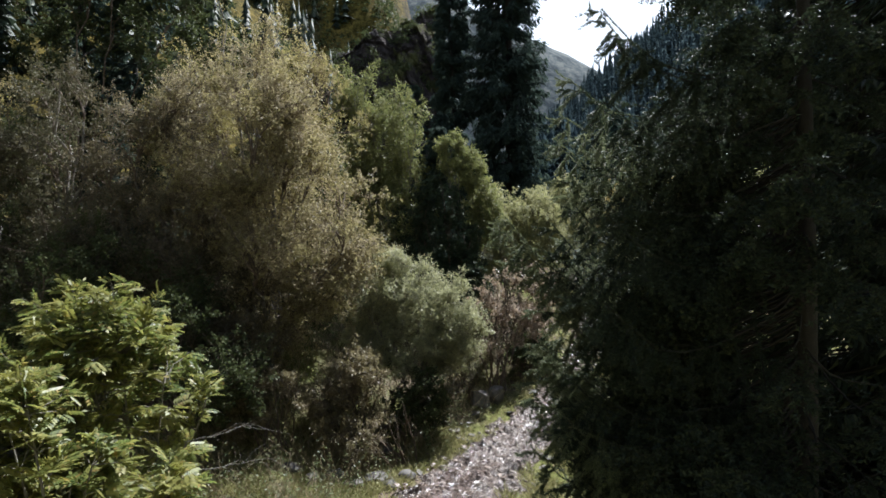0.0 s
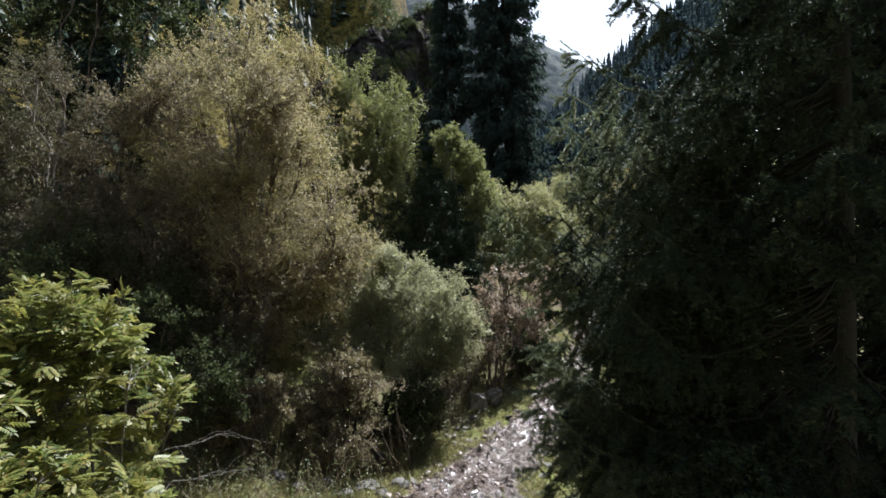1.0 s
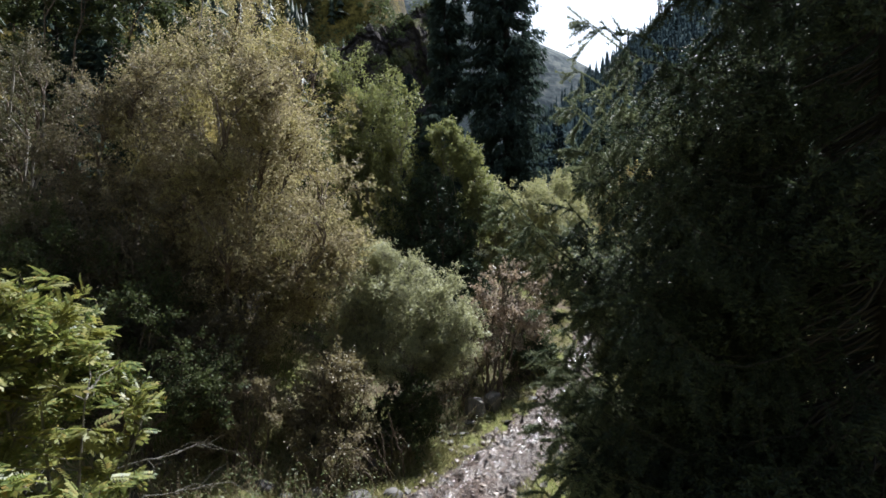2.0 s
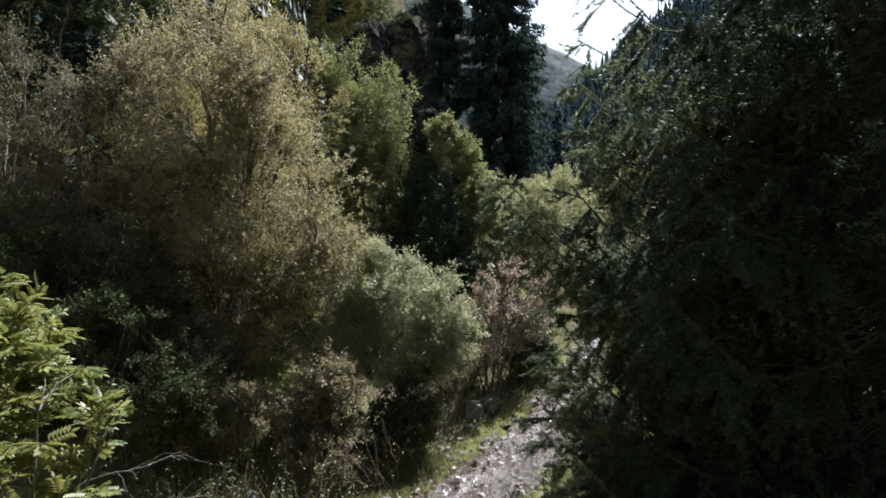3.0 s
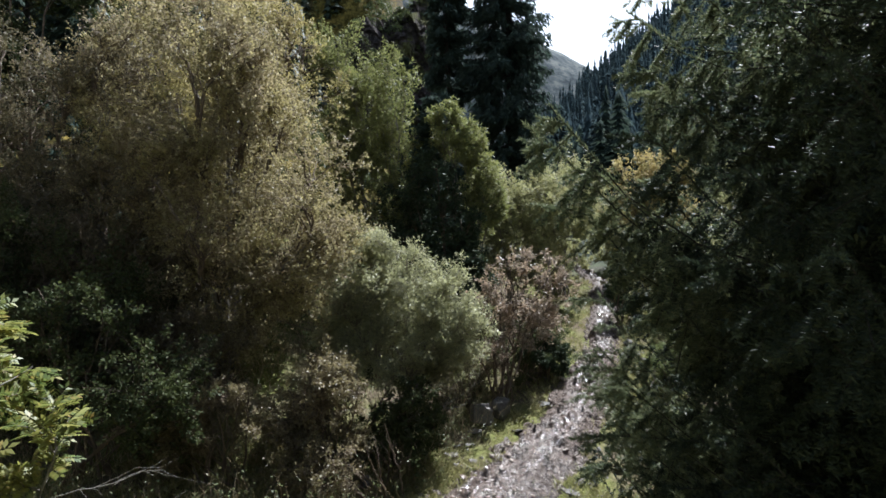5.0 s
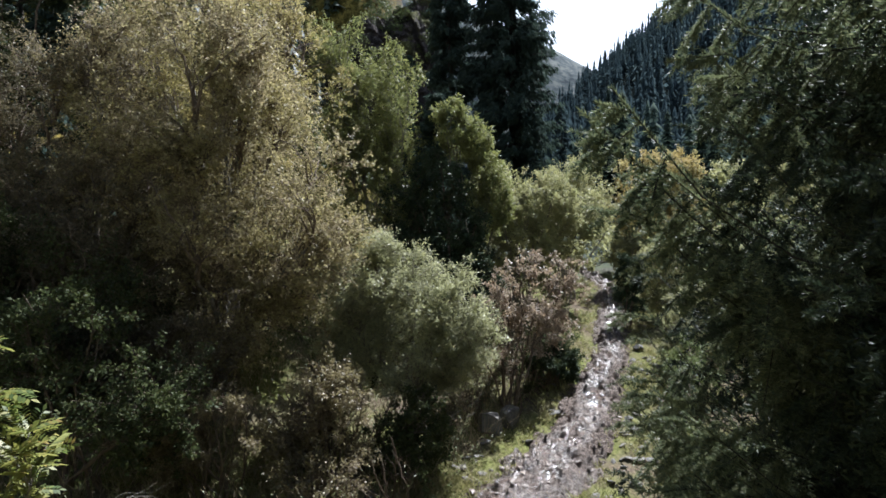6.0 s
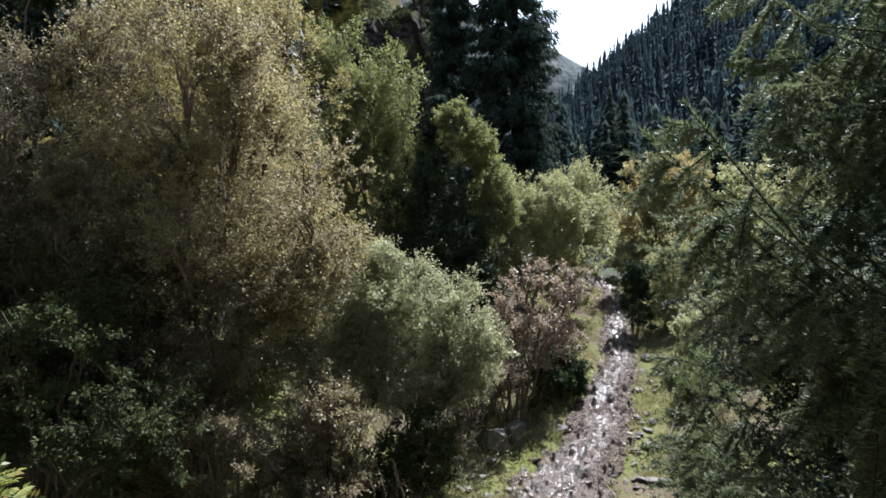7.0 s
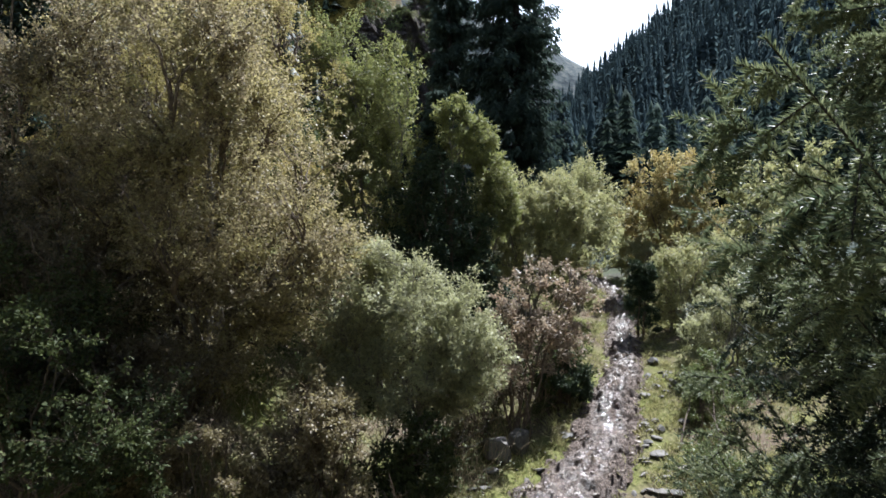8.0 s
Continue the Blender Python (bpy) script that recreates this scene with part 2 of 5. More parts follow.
def lattice(p):
    """Smooth value noise, 0 to 1, at an array of points."""
    p = np.asarray(p, float)
    i = np.floor(p).astype(np.int64)
    f = p - i
    f = f * f * (3 - 2 * f)
    out = 0
    for dx in (0, 1):
        for dy in (0, 1):
            for dz in (0, 1):
                w = (f[..., 0] if dx else 1 - f[..., 0]) * (f[..., 1] if dy else 1 - f[..., 1]) * (f[..., 2] if dz else 1 - f[..., 2])
                out = out + w * hashed(i + np.array((dx, dy, dz)))
    return out


def rough_noise(x, y, scale, octaves=4, seed=0.0):
    out, amp, tot = 0, 1.0, 0
    for k in range(octaves):
        out = out + amp * (lattice(np.stack([x * scale + 31.7 * k, y * scale + 17.3 * k, np.zeros_like(x) + seed + k], -1)) - 0.5)
        tot += amp
        amp, scale = amp * 0.5, scale * 2.03
    return out / tot


def smooth(a, b, v):
    t = np.clip((np.asarray(v, float) - a) / (b - a), 0, 1)
    return t * t * (3 - 2 * t)


def unit(v):
    return v / np.maximum(np.linalg.norm(v, axis=-1, keepdims=True), 1e-9)


def mesh_of(name, verts, faces, material, even=True):
    """A mesh from arrays: verts (n, 3), faces a list of arrays (m, k)."""
    me = bpy.data.meshes.new(name)
    verts = np.asarray(verts, np.float32)
    faces = [np.asarray(f, np.int32) for f in faces if len(f)]
    me.vertices.add(len(verts))
    me.vertices.foreach_set("co", verts.ravel())
    flat = np.concatenate([f.ravel() for f in faces])
    sizes = np.concatenate([np.full(len(f), f.shape[1], np.int32) for f in faces])
    me.loops.add(len(flat))
    me.loops.foreach_set("vertex_index", flat)
    me.polygons.add(len(sizes))
    me.polygons.foreach_set("loop_start", np.concatenate([[0], np.cumsum(sizes)[:-1]]).astype(np.int32))
    me.update(calc_edges=True)
    if even:
        me.polygons.foreach_set("use_smooth", np.ones(len(sizes), bool))
    me.materials.append(material)
    return me


def piece(name, verts, faces, material, parent=None, label="", even=True):
    ob = new(name, mesh_of(name, verts, faces, material, even))
    if parent:
        ob.parent = parent
    return tagged(ob, label)


def tubes(P, R, sides=5):
    """Tapered round branches along polylines P (n, k, 3) with radii R (n, k)."""
    P, R = np.asarray(P, float), np.asarray(R, float)
    n, k, _ = P.shape
    T = unit(np.gradient(P, axis=1))
    ref = np.where(np.abs(T[..., 2:3]) > 0.9, np.array((1.0, 0, 0)), np.array((0, 0, 1.0)))
    U = unit(np.cross(T, ref))
    V = np.cross(T, U)
    a = np.arange(sides) * 2 * np.pi / sides
    ring = U[:, :, None] * np.cos(a)[:, None] + V[:, :, None] * np.sin(a)[:, None]
    verts = P[:, :, None] + R[:, :, None, None] * ring
    idx = np.arange(n * k * sides).reshape(n, k, sides)
    a0, b0 = idx[:, :-1], idx[:, 1:]
    quads = np.stack([a0, np.roll(a0, -1, 2), np.roll(b0, -1, 2), b0], -1).reshape(-1, 4)
    return verts.reshape(-1, 3), quads


def blades(base, along, normal, length, width, fold=0.12, bend=0.0):
    """Leaf blades: rhombs with a fold along the midrib."""
    n = len(base)
    along, side = unit(along), unit(np.cross(normal, along))
    up = np.cross(along, side)
    L, W = np.broadcast_to(length, n)[:, None], np.broadcast_to(width, n)[:, None]
    mid = base + along * L * 0.45
    v = np.stack([base, mid - side * W * 0.5 + up * W * fold, base + along * L - up * L * bend, mid + side * W * 0.5 + up * W * fold], 1)
    q = np.arange(4 * n).reshape(n, 4)
    return v.reshape(-1, 3), q


def splines(A, B, k, bow, rng, wiggle=0.05):
    """Bowed, slightly crooked lines from A to B."""
    A, B = np.asarray(A, float), np.asarray(B, float)
    t = np.linspace(0, 1, k)[None, :, None]
    d = np.linalg.norm(B - A, axis=1)[:, None, None]
    P = A[:, None] * (1 - t) + B[:, None] * t
    P[..., 2] += (bow * d[..., 0] * 4 * t[..., 0] * (1 - t[..., 0]))
    w = rng.normal(0, 1, (len(A), k, 3)) * wiggle * d
    w[:, 0] = 0
    w[:, -1] *= 0.3
    return P + w


def joined(parts):
    vs, fs, off = [], [], 0
    for v, f in parts:
        vs.append(v)
        fs.append(f + off)
        off += len(v)
    return np.concatenate(vs), fs


def nearest(points, targets, bias=0.0):
    """Index of the target nearest each point; targets above the point count as farther."""
    out = np.empty(len(points), int)
    for s in range(0, len(points), 400):
        d = points[s:s + 400, None] - targets[None]
        q = np.linalg.norm(d, axis=2) + bias * np.maximum(0, -d[..., 2])
        out[s:s + 400] = q.argmin(1)
    return out


def inside(lumps, n, rng, low, high, gap=0.0, gap_scale=0.9, rag=0.31):
    """n points in the shells of the ellipsoids lumps (x, y, z, rx, ry, rz), thinned in patches."""
    L = np.array(lumps, float)
    w = (L[:, 3] * L[:, 4] + L[:, 4] * L[:, 5] + L[:, 3] * L[:, 5])
    got = []
    total = 0
    while total < n:
        m = n * 2
        k = rng.choice(len(L), m, p=w / w.sum())
        d = unit(rng.normal(0, 1, (m, 3)))
        r = (low ** 3 + (high ** 3 - low ** 3) * rng.random(m)) ** (1 / 3)
        r *= 0.93 + rag * (2 * lattice(d * 2.6 + k[:, None] * 7.1) - 1)
        r *= np.where(rng.random(m) < 0.06, 1.0 + 0.35 * rng.random(m), 1.0)
        p = L[k, :3] + d * r[:, None] * L[k, 3:]
        p = p[lattice(p * gap_scale) > gap * rng.random(m) ** 0.5]
        got.append(p)
        total += len(p)
    return np.concatenate(got)[:n]


# ---- the lie of the land ----
TRAIL_Y = (-40, 4.0, 10.0, 14.3, 16.6, 17.7, 18.8, 22.8, 30.8, 34, 40, 80)
TRAIL_X = (-8.0, -2.9, -1.2, 1.1, 2.9, 3.45, 4.0, 5.75, 8.0, 7.8, 5.2, 12)
TRAIL_W = (1.2, 1.6, 1.8, 1.4, 1.15, 1.0, 0.85, 0.75, 0.62, 0.5, 0.5, 0.5)


def trail_x(y):
    return np.interp(y, TRAIL_Y, TRAIL_X)


def land(x, y):
    """Height of the ground."""
    x, y = np.asarray(x, float), np.asarray(y, float)
    z = np.interp(y, (-400, -60, 14.25, 35, 70, 120, 900), (-14, -5.5, 0, 4.15, 9.5, 15, 50))
    off = x - trail_x(y)
    z = z + 0.16 * np.maximum(0, -off - 2.2) + 0.1 * np.maximum(0, off - 1.6)
    z = z + 0.28 * rough_noise(x, y, 0.35, 3) * smooth(1.0, 3.0, np.abs(off))
    # wooded hillside across the valley
    hill = 8.0 + 0.9 * (x - 48) + 0.223 * (y - 80) + 14 * rough_noise(x, y, 0.02, 4, 3.0)
    hill = hill * smooth(46, 95, y + 0.3 * x) - 0.9 * np.maximum(0, y + 0.35 * x - 340)
    z = np.maximum(z, hill)
    # steep grassy mountainside with a crag
    foot = 102 + 0.25 * np.abs(x + 8) + 7 * rough_noise(x, y, 0.05, 4, 11.0)
    face = smooth(1, -14, x - 0.02 * y) * smooth(0, 16, y - foot)
    side = 26 * face + 1.1 * np.maximum(0, -9 - x) * smooth(30, 92, y) + 0.5 * np.maximum(0, y - foot - 6) * smooth(0, -15, x)
    side = side * (1 + 0.7 * rough_noise(x, y, 0.06, 5, 8.0)) - 0.5 * np.maximum(0, y - 180)
    z = z + np.maximum(side, 0)
    # unseen flanks behind and beside, added to block low sky light
    back = 1.15 * np.maximum(0, -9 - y) * smooth(-4, 9, np.abs(x + 8)) + 0.7 * np.maximum(0, np.abs(x + 1) - 24) * smooth(40, 10, y)
    z = z + 60 * np.tanh(back / 60)
    z = z + 5 * rough_noise(x, y, 0.11, 5, 14.0) * smooth(60, 100, np.hypot(x, y))
    # far ridge
    ridge = (322 - 0.5 * x) * smooth(430, 720, y) + 30 * rough_noise(x, y, 0.008, 5, 5.0)
    z = np.where(y > 430, np.maximum(z, ridge), z)
    return z


def at_ground(x, y, sink=0.0):
    return (x, y, float(land(np.array([x]), np.array([y]))[0]) - sink)


def ground_sheet():
    def axis(near, step, grow, out):
        v = list(np.arange(near[0], near[1] + step, step))
        s, a = step, v[-1]
        while a < out[1]:
            s *= grow
            a += s
            v.append(a)
        s, a = step, v[0]
        while a > out[0]:
            s *= grow
            a -= s
            v.insert(0, a)
        return np.array(v)
    xs = axis((-14, 16), 0.25, 1.085, (-1500, 1500))
    ys = axis((4, 34), 0.25, 1.055, (-600, 1800))
    X, Y = np.meshgrid(xs, ys)
    Z = land(X, Y)
    w = np.interp(Y, TRAIL_Y, TRAIL_W)
    Z = Z - 0.12 * (np.abs(X - trail_x(Y)) < w * 0.8)
    verts = np.stack([X, Y, Z], -1).reshape(-1, 3)
    ny, nx = X.shape
    i = np.arange(ny * nx).reshape(ny, nx)
    quads = np.stack([i[:-1, :-1], i[:-1, 1:], i[1:, 1:], i[1:, :-1]], -1).reshape(-1, 4)
    ob = piece("ground", verts, [quads], GROUND)
    tagged(ob, "mossy grass and bare soil rising up a mountain valley", "ground", kind="structure")
    at = ob.data.attributes.new("far_slope", 'FLOAT', 'POINT')
    at.data.foreach_set("value", smooth(27, 40, np.hypot(X, Y)).ravel().astype(np.float32))
    at = ob.data.attributes.new("hazed_ridge", 'FLOAT', 'POINT')
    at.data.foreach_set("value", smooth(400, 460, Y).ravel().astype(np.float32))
    at = ob.data.attributes.new("open_slope", 'FLOAT', 'POINT')
    at.data.foreach_set("value", np.maximum(smooth(8, -6, X) * smooth(0, 20, Y), smooth(380, 450, Y)).ravel().astype(np.float32))
    return ob


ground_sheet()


def trodden(x, y):
    """Ruts, lumps and bedded stones of the mud, over the lie of the land."""
    lumps = smooth(0.42, 0.7, lattice(np.stack([x * 5.5, y * 5.5, x * 0 + 3.3], -1))) + 0.6 * smooth(0.45, 0.7, lattice(np.stack([x * 11, y * 11, x * 0 + 7.7], -1)))
    return 0.02 + 0.24 * rough_noise(x, y, 2.0, 4, 2.0) + 0.1 * rough_noise(x, y, 6.0, 3, 4.0) + 0.1 * lumps


def trail_strip():
    ys = np.concatenate([np.arange(-14, 10.0, 0.25), np.arange(10.0, 26.0, 0.045), np.arange(26.0, 40.0, 0.1)])
    us = np.linspace(-1, 1, 61)
    Y, U = np.meshgrid(ys, us, indexing="ij")
    w = np.interp(Y, TRAIL_Y, TRAIL_W) * (1 + 0.7 * rough_noise(np.sign(U) * 40, Y, 0.9, 3) + 0.45 * rough_noise(np.sign(U) * 40, Y, 3.5, 2, 6.0))
    X = trail_x(Y) + U * w
    edge = np.abs(U) ** 3
    Z = land(X, Y) - 0.2 * edge + trodden(X, Y)
    verts = np.stack([X, Y, Z], -1).reshape(-1, 3)
    n, k = Y.shape
    i = np.arange(n * k).reshape(n, k)
    quads = np.stack([i[:-1, :-1], i[:-1, 1:], i[1:, 1:], i[1:, :-1]], -1).reshape(-1, 4)
    ob = piece("trail", verts, [quads], MUD)
    # soaked below, higher up only where the water runs
    rill = smooth(0.5, 0.1, np.abs(U - 0.7 * rough_noise(U * 0, Y, 0.5, 3, 9.0)))
    rut = smooth(0.34, 0.1, np.abs(np.abs(U + 0.15 + 0.5 * rough_noise(U * 0, Y, 0.6, 3, 5.0)) - 0.27)) * smooth(17.6, 16.6, Y)
    puddled = smooth(0.35, 0.6, lattice(np.stack([X * 1.7, Y * 1.1, X * 0 + 1.5], -1)))
    at = ob.data.attributes.new("wet", 'FLOAT', 'POINT')
    at.data.foreach_set("value", np.clip(np.maximum(0.5 * smooth(17.2, 14.5, Y), np.maximum(rill, rut) * (0.65 + 0.35 * puddled)), 0, 1).ravel().astype(np.float32))
    return tagged(ob, "muddy wet stony footpath climbing between the shrubs", "path", kind="structure")


trail = trail_strip()


def tread(x, y):
    """Height of the trodden mud."""
    return land(x, y) + trodden(x, y)


# ---- broadleaf trees and shrubs ----
def thing(name, place, label, category, group=""):
    ob = new(name)
    ob.location = place
    ob.empty_display_size = 0.3
    return tagged(ob, label, category, group)


def spot_on(P, who, s):
    """Place and direction at the share s along the polylines P[who]."""
    k = P.shape[1] - 1
    j = np.clip((s * k).astype(int), 0, k - 1)
    step = P[who, j + 1] - P[who, j]
    return P[who, j] + step * (s * k - j)[:, None], unit(step)


def arcs(A, lead, B, k, rng, wiggle=0.02):
    """Limbs that leave A along lead and bend over towards B."""
    d = np.linalg.norm(B - A, axis=1)[:, None]
    C = A + lead * d * 0.55
    t = np.linspace(0, 1, k)[None, :, None]
    P = A[:, None] * (1 - t) ** 2 + 2 * C[:, None] * t * (1 - t) + B[:, None] * t * t
    P[:, 1:-1] += rng.normal(0, 1, (len(A), k - 2, 3)) * wiggle * d[:, None]
    return P


def broadleaf(name, place, lumps, leaf, bark, label, category, seed, stems=4, spread=0.25, girth=0.07, boughs=120, twigs=900, leaves=40,
              size=(0.045, 0.03), twig_len=0.9, gap=0.5, droop=0.15, scatter=0.06, upright=0.5, group="", gap_scale=0.9, bough=1.0, rise=0.35, start=0.25, rag=0.31):
    """Stems from the base into the crown, limbs arching from the stems to its outside, branches and twigs off the limbs, and leaves along the twigs. lumps are given from the base."""
    rng = np.random.default_rng(seed)
    root = thing(name, place, label, category, group)
    L = np.array(lumps, float)
    up = np.array((0, 0, 1.0))
    # stems
    k = np.arange(stems) % len(L)
    top = L[k, :3] + rng.normal(0, 0.3, (stems, 3)) * L[k, 3:] + up * 0.3 * L[k, 5:6]
    a = rng.random(stems) * 6.28
    foot = np.stack([np.cos(a) * spread * rng.random(stems), np.sin(a) * spread * rng.random(stems), np.full(stems, -0.1)], 1)
    t = np.linspace(0, 1, 12)
    S = foot[:, None] + (top - foot)[:, None] * np.stack([t ** 1.35, t ** 1.35, t], -1)[None]
    S[:, 1:] += rng.normal(0, 0.012, (stems, 11, 3)) * np.linalg.norm(top - foot, axis=1)[:, None, None]
    g = girth * (0.7 + 0.6 * rng.random(stems))
    SR = g[:, None] * (1 - 0.85 * t)[None] + 0.006
    for i in range(stems):
        v, q = tubes(S[i:i + 1], SR[i:i + 1], 7)
        piece("stem", v, [q], bark, root)
    # limbs
    bt = inside(lumps, boughs, rng, 0.62, 0.92, rag=rag)
    bt = bt[bt[:, 2] > 0.1]
    ST = S[:, 1:].reshape(-1, 3)
    lead = unit(np.gradient(S, axis=1))[:, 1:].reshape(-1, 3)
    pick = nearest(bt, ST + up * 0.9 * np.minimum(1.0, L[:, 5].mean() / 2), 2.5)
    B = arcs(ST[pick], unit(lead[pick] + 0.3 * up), bt, 9, rng)
    bl = np.linalg.norm(bt - ST[pick], axis=1)
    BR = bough * (0.004 + 0.0075 * bl)[:, None] * np.linspace(1, 0.22, 9)[None]
    # branches, thinned in patches
    reach = twig_len * np.clip(L[:, 3:].mean() / 1.7, 0.3, 1.0)
    n = max(40, twigs // 4)
    who = rng.choice(len(bt), n * 2, p=bl / bl.sum())
    s = start + (1 - start) * rng.random(n * 2) ** 0.75
    p, tan = spot_on(B, who, s)
    keep = np.flatnonzero(lattice(p * gap_scale) > 0.55 * gap * rng.random(n * 2) ** 0.5)[:n]
    p, tan, s = p[keep], tan[keep], s[keep]
    n = len(p)
    perp = unit(np.cross(tan, rng.normal(0, 1, (n, 3))))
    way = unit(tan * 0.8 + perp * (0.45 + 0.5 * rng.random((n, 1))) + up * rise * rng.random((n, 1)))
    ln = reach * (0.5 + 0.75 * rng.random(n)) * (1.2 - 0.5 * s)
    C = arcs(p, way, p + (way * 0.9 + up * rise * 0.4) * ln[:, None], 5, rng, 0.03)
    C[..., 2] -= droop * np.linspace(0, 1, 5)[None] ** 2 * ln[:, None]
    # twigs
    who = np.repeat(np.arange(n), 4)
    s = 0.15 + 0.85 * rng.random(len(who))
    p, tan = spot_on(C, who, s)
    m = len(p)
    perp = unit(np.cross(tan, rng.normal(0, 1, (m, 3))))
    way = unit(tan * 0.8 + perp * (0.4 + 0.5 * rng.random((m, 1))) + up * (0.3 * rise - 0.5 * droop))
    tl = (0.22 + 0.35 * rng.random(m)) * ln[who] + 0.05
    T = splines(p, p + way * tl[:, None], 4, -0.05, rng, 0.03)
    v, f = joined([tubes(B, BR, 5), tubes(C[:, ::2], (0.0045 * np.linspace(1.2, 0.5, 3))[None] * np.ones((n, 1)), 3), tubes(T[::2, ::3], np.full((len(T[::2]), 2), 0.0025), 3)])
    tagged(piece("twigwork", v, f, TWIG_BARK if bark is BIRCH_BARK else bark, root), kind="stuff")
    # leaves
    who = np.repeat(np.arange(m), leaves)
    n = len(who)
    p, way = spot_on(T, who, rng.random(n) ** 0.8)
    out = unit(way * 0.6 + rng.normal(0, 0.7, (n, 3)))
    p = p + out * (scatter * rng.random(n) ** 0.7)[:, None]
    nor = unit(up * upright + rng.normal(0, 0.6, (n, 3)))
    sc = 0.6 + 0.8 * rng.random(n)
    v, q = blades(p, out - up * 0.25, nor, size[0] * sc, size[1] * sc, 0.15, 0.1)
    tagged(piece("foliage", v, [q], leaf, root), kind="stuff")
    return root


def compass(x, y, lumps, sink=0.05):
    """Base point on the ground, and lumps given in world places turned to places about that base."""
    b = at_ground(x, y, sink)
    return b, [(l[0] - b[0], l[1] - b[1], l[2] - b[2], *l[3:]) for l in lumps]


# tall autumn birches
BIRCH = dict(girth=0.085, size=(0.05, 0.038), twig_len=1.05, gap=0.95, gap_scale=1.5, bough=1.9, droop=0.12)
b, l = compass(-5.6, 17.9, [(-6.1, 17.4, 7.7, 3.5, 2.3, 4.9), (-4.4, 16.8, 6.6, 2.5, 1.9, 3.4), (-3.3, 16.4, 5.0, 1.7, 1.5, 2.2), (-4.6, 16.4, 3.9, 2.0, 1.5, 1.6)])
broadleaf("birch_tree", b, l, BIRCH_LEAF, BIRCH_BARK, "broad many-stemmed birch with thinning olive-brown autumn leaves", "tree", 11, stems=16, spread=0.6, boughs=230, twigs=9000, leaves=20, **BIRCH)
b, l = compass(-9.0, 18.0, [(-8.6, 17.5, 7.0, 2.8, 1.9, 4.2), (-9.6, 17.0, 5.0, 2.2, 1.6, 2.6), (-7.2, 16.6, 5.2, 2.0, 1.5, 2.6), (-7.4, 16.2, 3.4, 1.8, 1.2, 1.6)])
broadleaf("birch_tree", b, l, BIRCH_DULL_SHADED, BIRCH_BARK, "broad birch with grey-brown leaves and pale dead twigs", "tree", 12, stems=12, spread=0.5, boughs=170, twigs=6000, leaves=20, **BIRCH)
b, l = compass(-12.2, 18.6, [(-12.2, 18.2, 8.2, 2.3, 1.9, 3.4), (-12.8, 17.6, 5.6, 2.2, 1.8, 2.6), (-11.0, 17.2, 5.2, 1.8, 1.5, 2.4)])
broadleaf("birch_tree", b, l, BIRCH_SHADED, BIRCH_BARK, "birch on the slope, its dull brown leaves coloured as in shade", "tree", 13, stems=8, boughs=130, twigs=3600, leaves=17, **BIRCH)
b, l = compass(-14.6, 23.4, [(-14.0, 23.2, 13.5, 2.8, 1.6, 6.0), (-17.6, 23.2, 12.5, 2.8, 1.6, 6.0), (-10.8, 23.2, 13.0, 2.6, 1.4, 6.0), (-20.6, 23.2, 12.0, 2.6, 1.6, 5.0), (-14.4, 22.8, 6.0, 3.4, 1.4, 2.4)])
broadleaf("alder_tree", b, l, DARK_LEAF, TWIG_BARK, "tall dark green alder behind the birches", "tree", 16, stems=10, spread=1.2, boughs=150, twigs=8000, leaves=12, size=(0.11, 0.075), gap=0.3, girth=0.07)
b, l = compass(-15.0, 19.6, [(-15.2, 19.4, 8.8, 1.6, 1.3, 2.6), (-16.6, 19.6, 8.2, 1.6, 1.3, 2.6)])
broadleaf("birch_tree", b, l, BIRCH_YELLOW, BIRCH_BARK, "slender yellow-green birch on the slope", "tree", 17, stems=6, boughs=70, twigs=1500, leaves=16, **BIRCH)
# yellower birch rising behind
b, l = compass(-6.4, 20.6, [(-6.4, 20.4, 10.6, 2.6, 1.6, 4.6), (-4.6, 20.4, 9.6, 1.9, 1.4, 3.6), (-8.8, 20.6, 9.6, 1.8, 1.4, 3.4)])
broadleaf("birch_tree", b, l, BIRCH_YELLOW, BIRCH_BARK, "tall birch with airy yellow-green top", "tree", 14, stems=10, boughs=130, twigs=3400, leaves=16, **BIRCH)
# silvery willow beside the trail
b, l = compass(-0.6, 16.9, [(-1.6, 16.8, 4.2, 1.0, 1.1, 1.35), (-0.8, 16.8, 3.9, 1.2, 1.2, 1.4), (0.1, 16.7, 3.3, 1.0, 1.1, 1.2), (0.5, 16.5, 2.8, 0.7, 0.9, 0.9), (-1.9, 16.4, 3.0, 1.0, 1.0, 1.2), (-0.6, 16.3, 2.6, 1.3, 1.0, 1.1)])
broadleaf("willow_shrub", b, l, WILLOW_LEAF, GREY_BARK, "rounded silvery green willow shrub beside the trail", "shrub", 21, stems=12, spread=0.4, girth=0.035, boughs=220, twigs=7000, leaves=15, size=(0.066, 0.024), gap=0.6, gap_scale=1.8, droop=-0.1, twig_len=0.75, rag=0.12)
# low brown shrub in front of the birches
b, l = compass(-2.4, 14.9, [(-2.3, 14.7, 2.3, 0.75, 0.7, 0.7), (-1.9, 14.7, 1.6, 0.6, 0.6, 0.7), (-2.9, 14.8, 1.6, 0.7, 0.7, 0.8)])
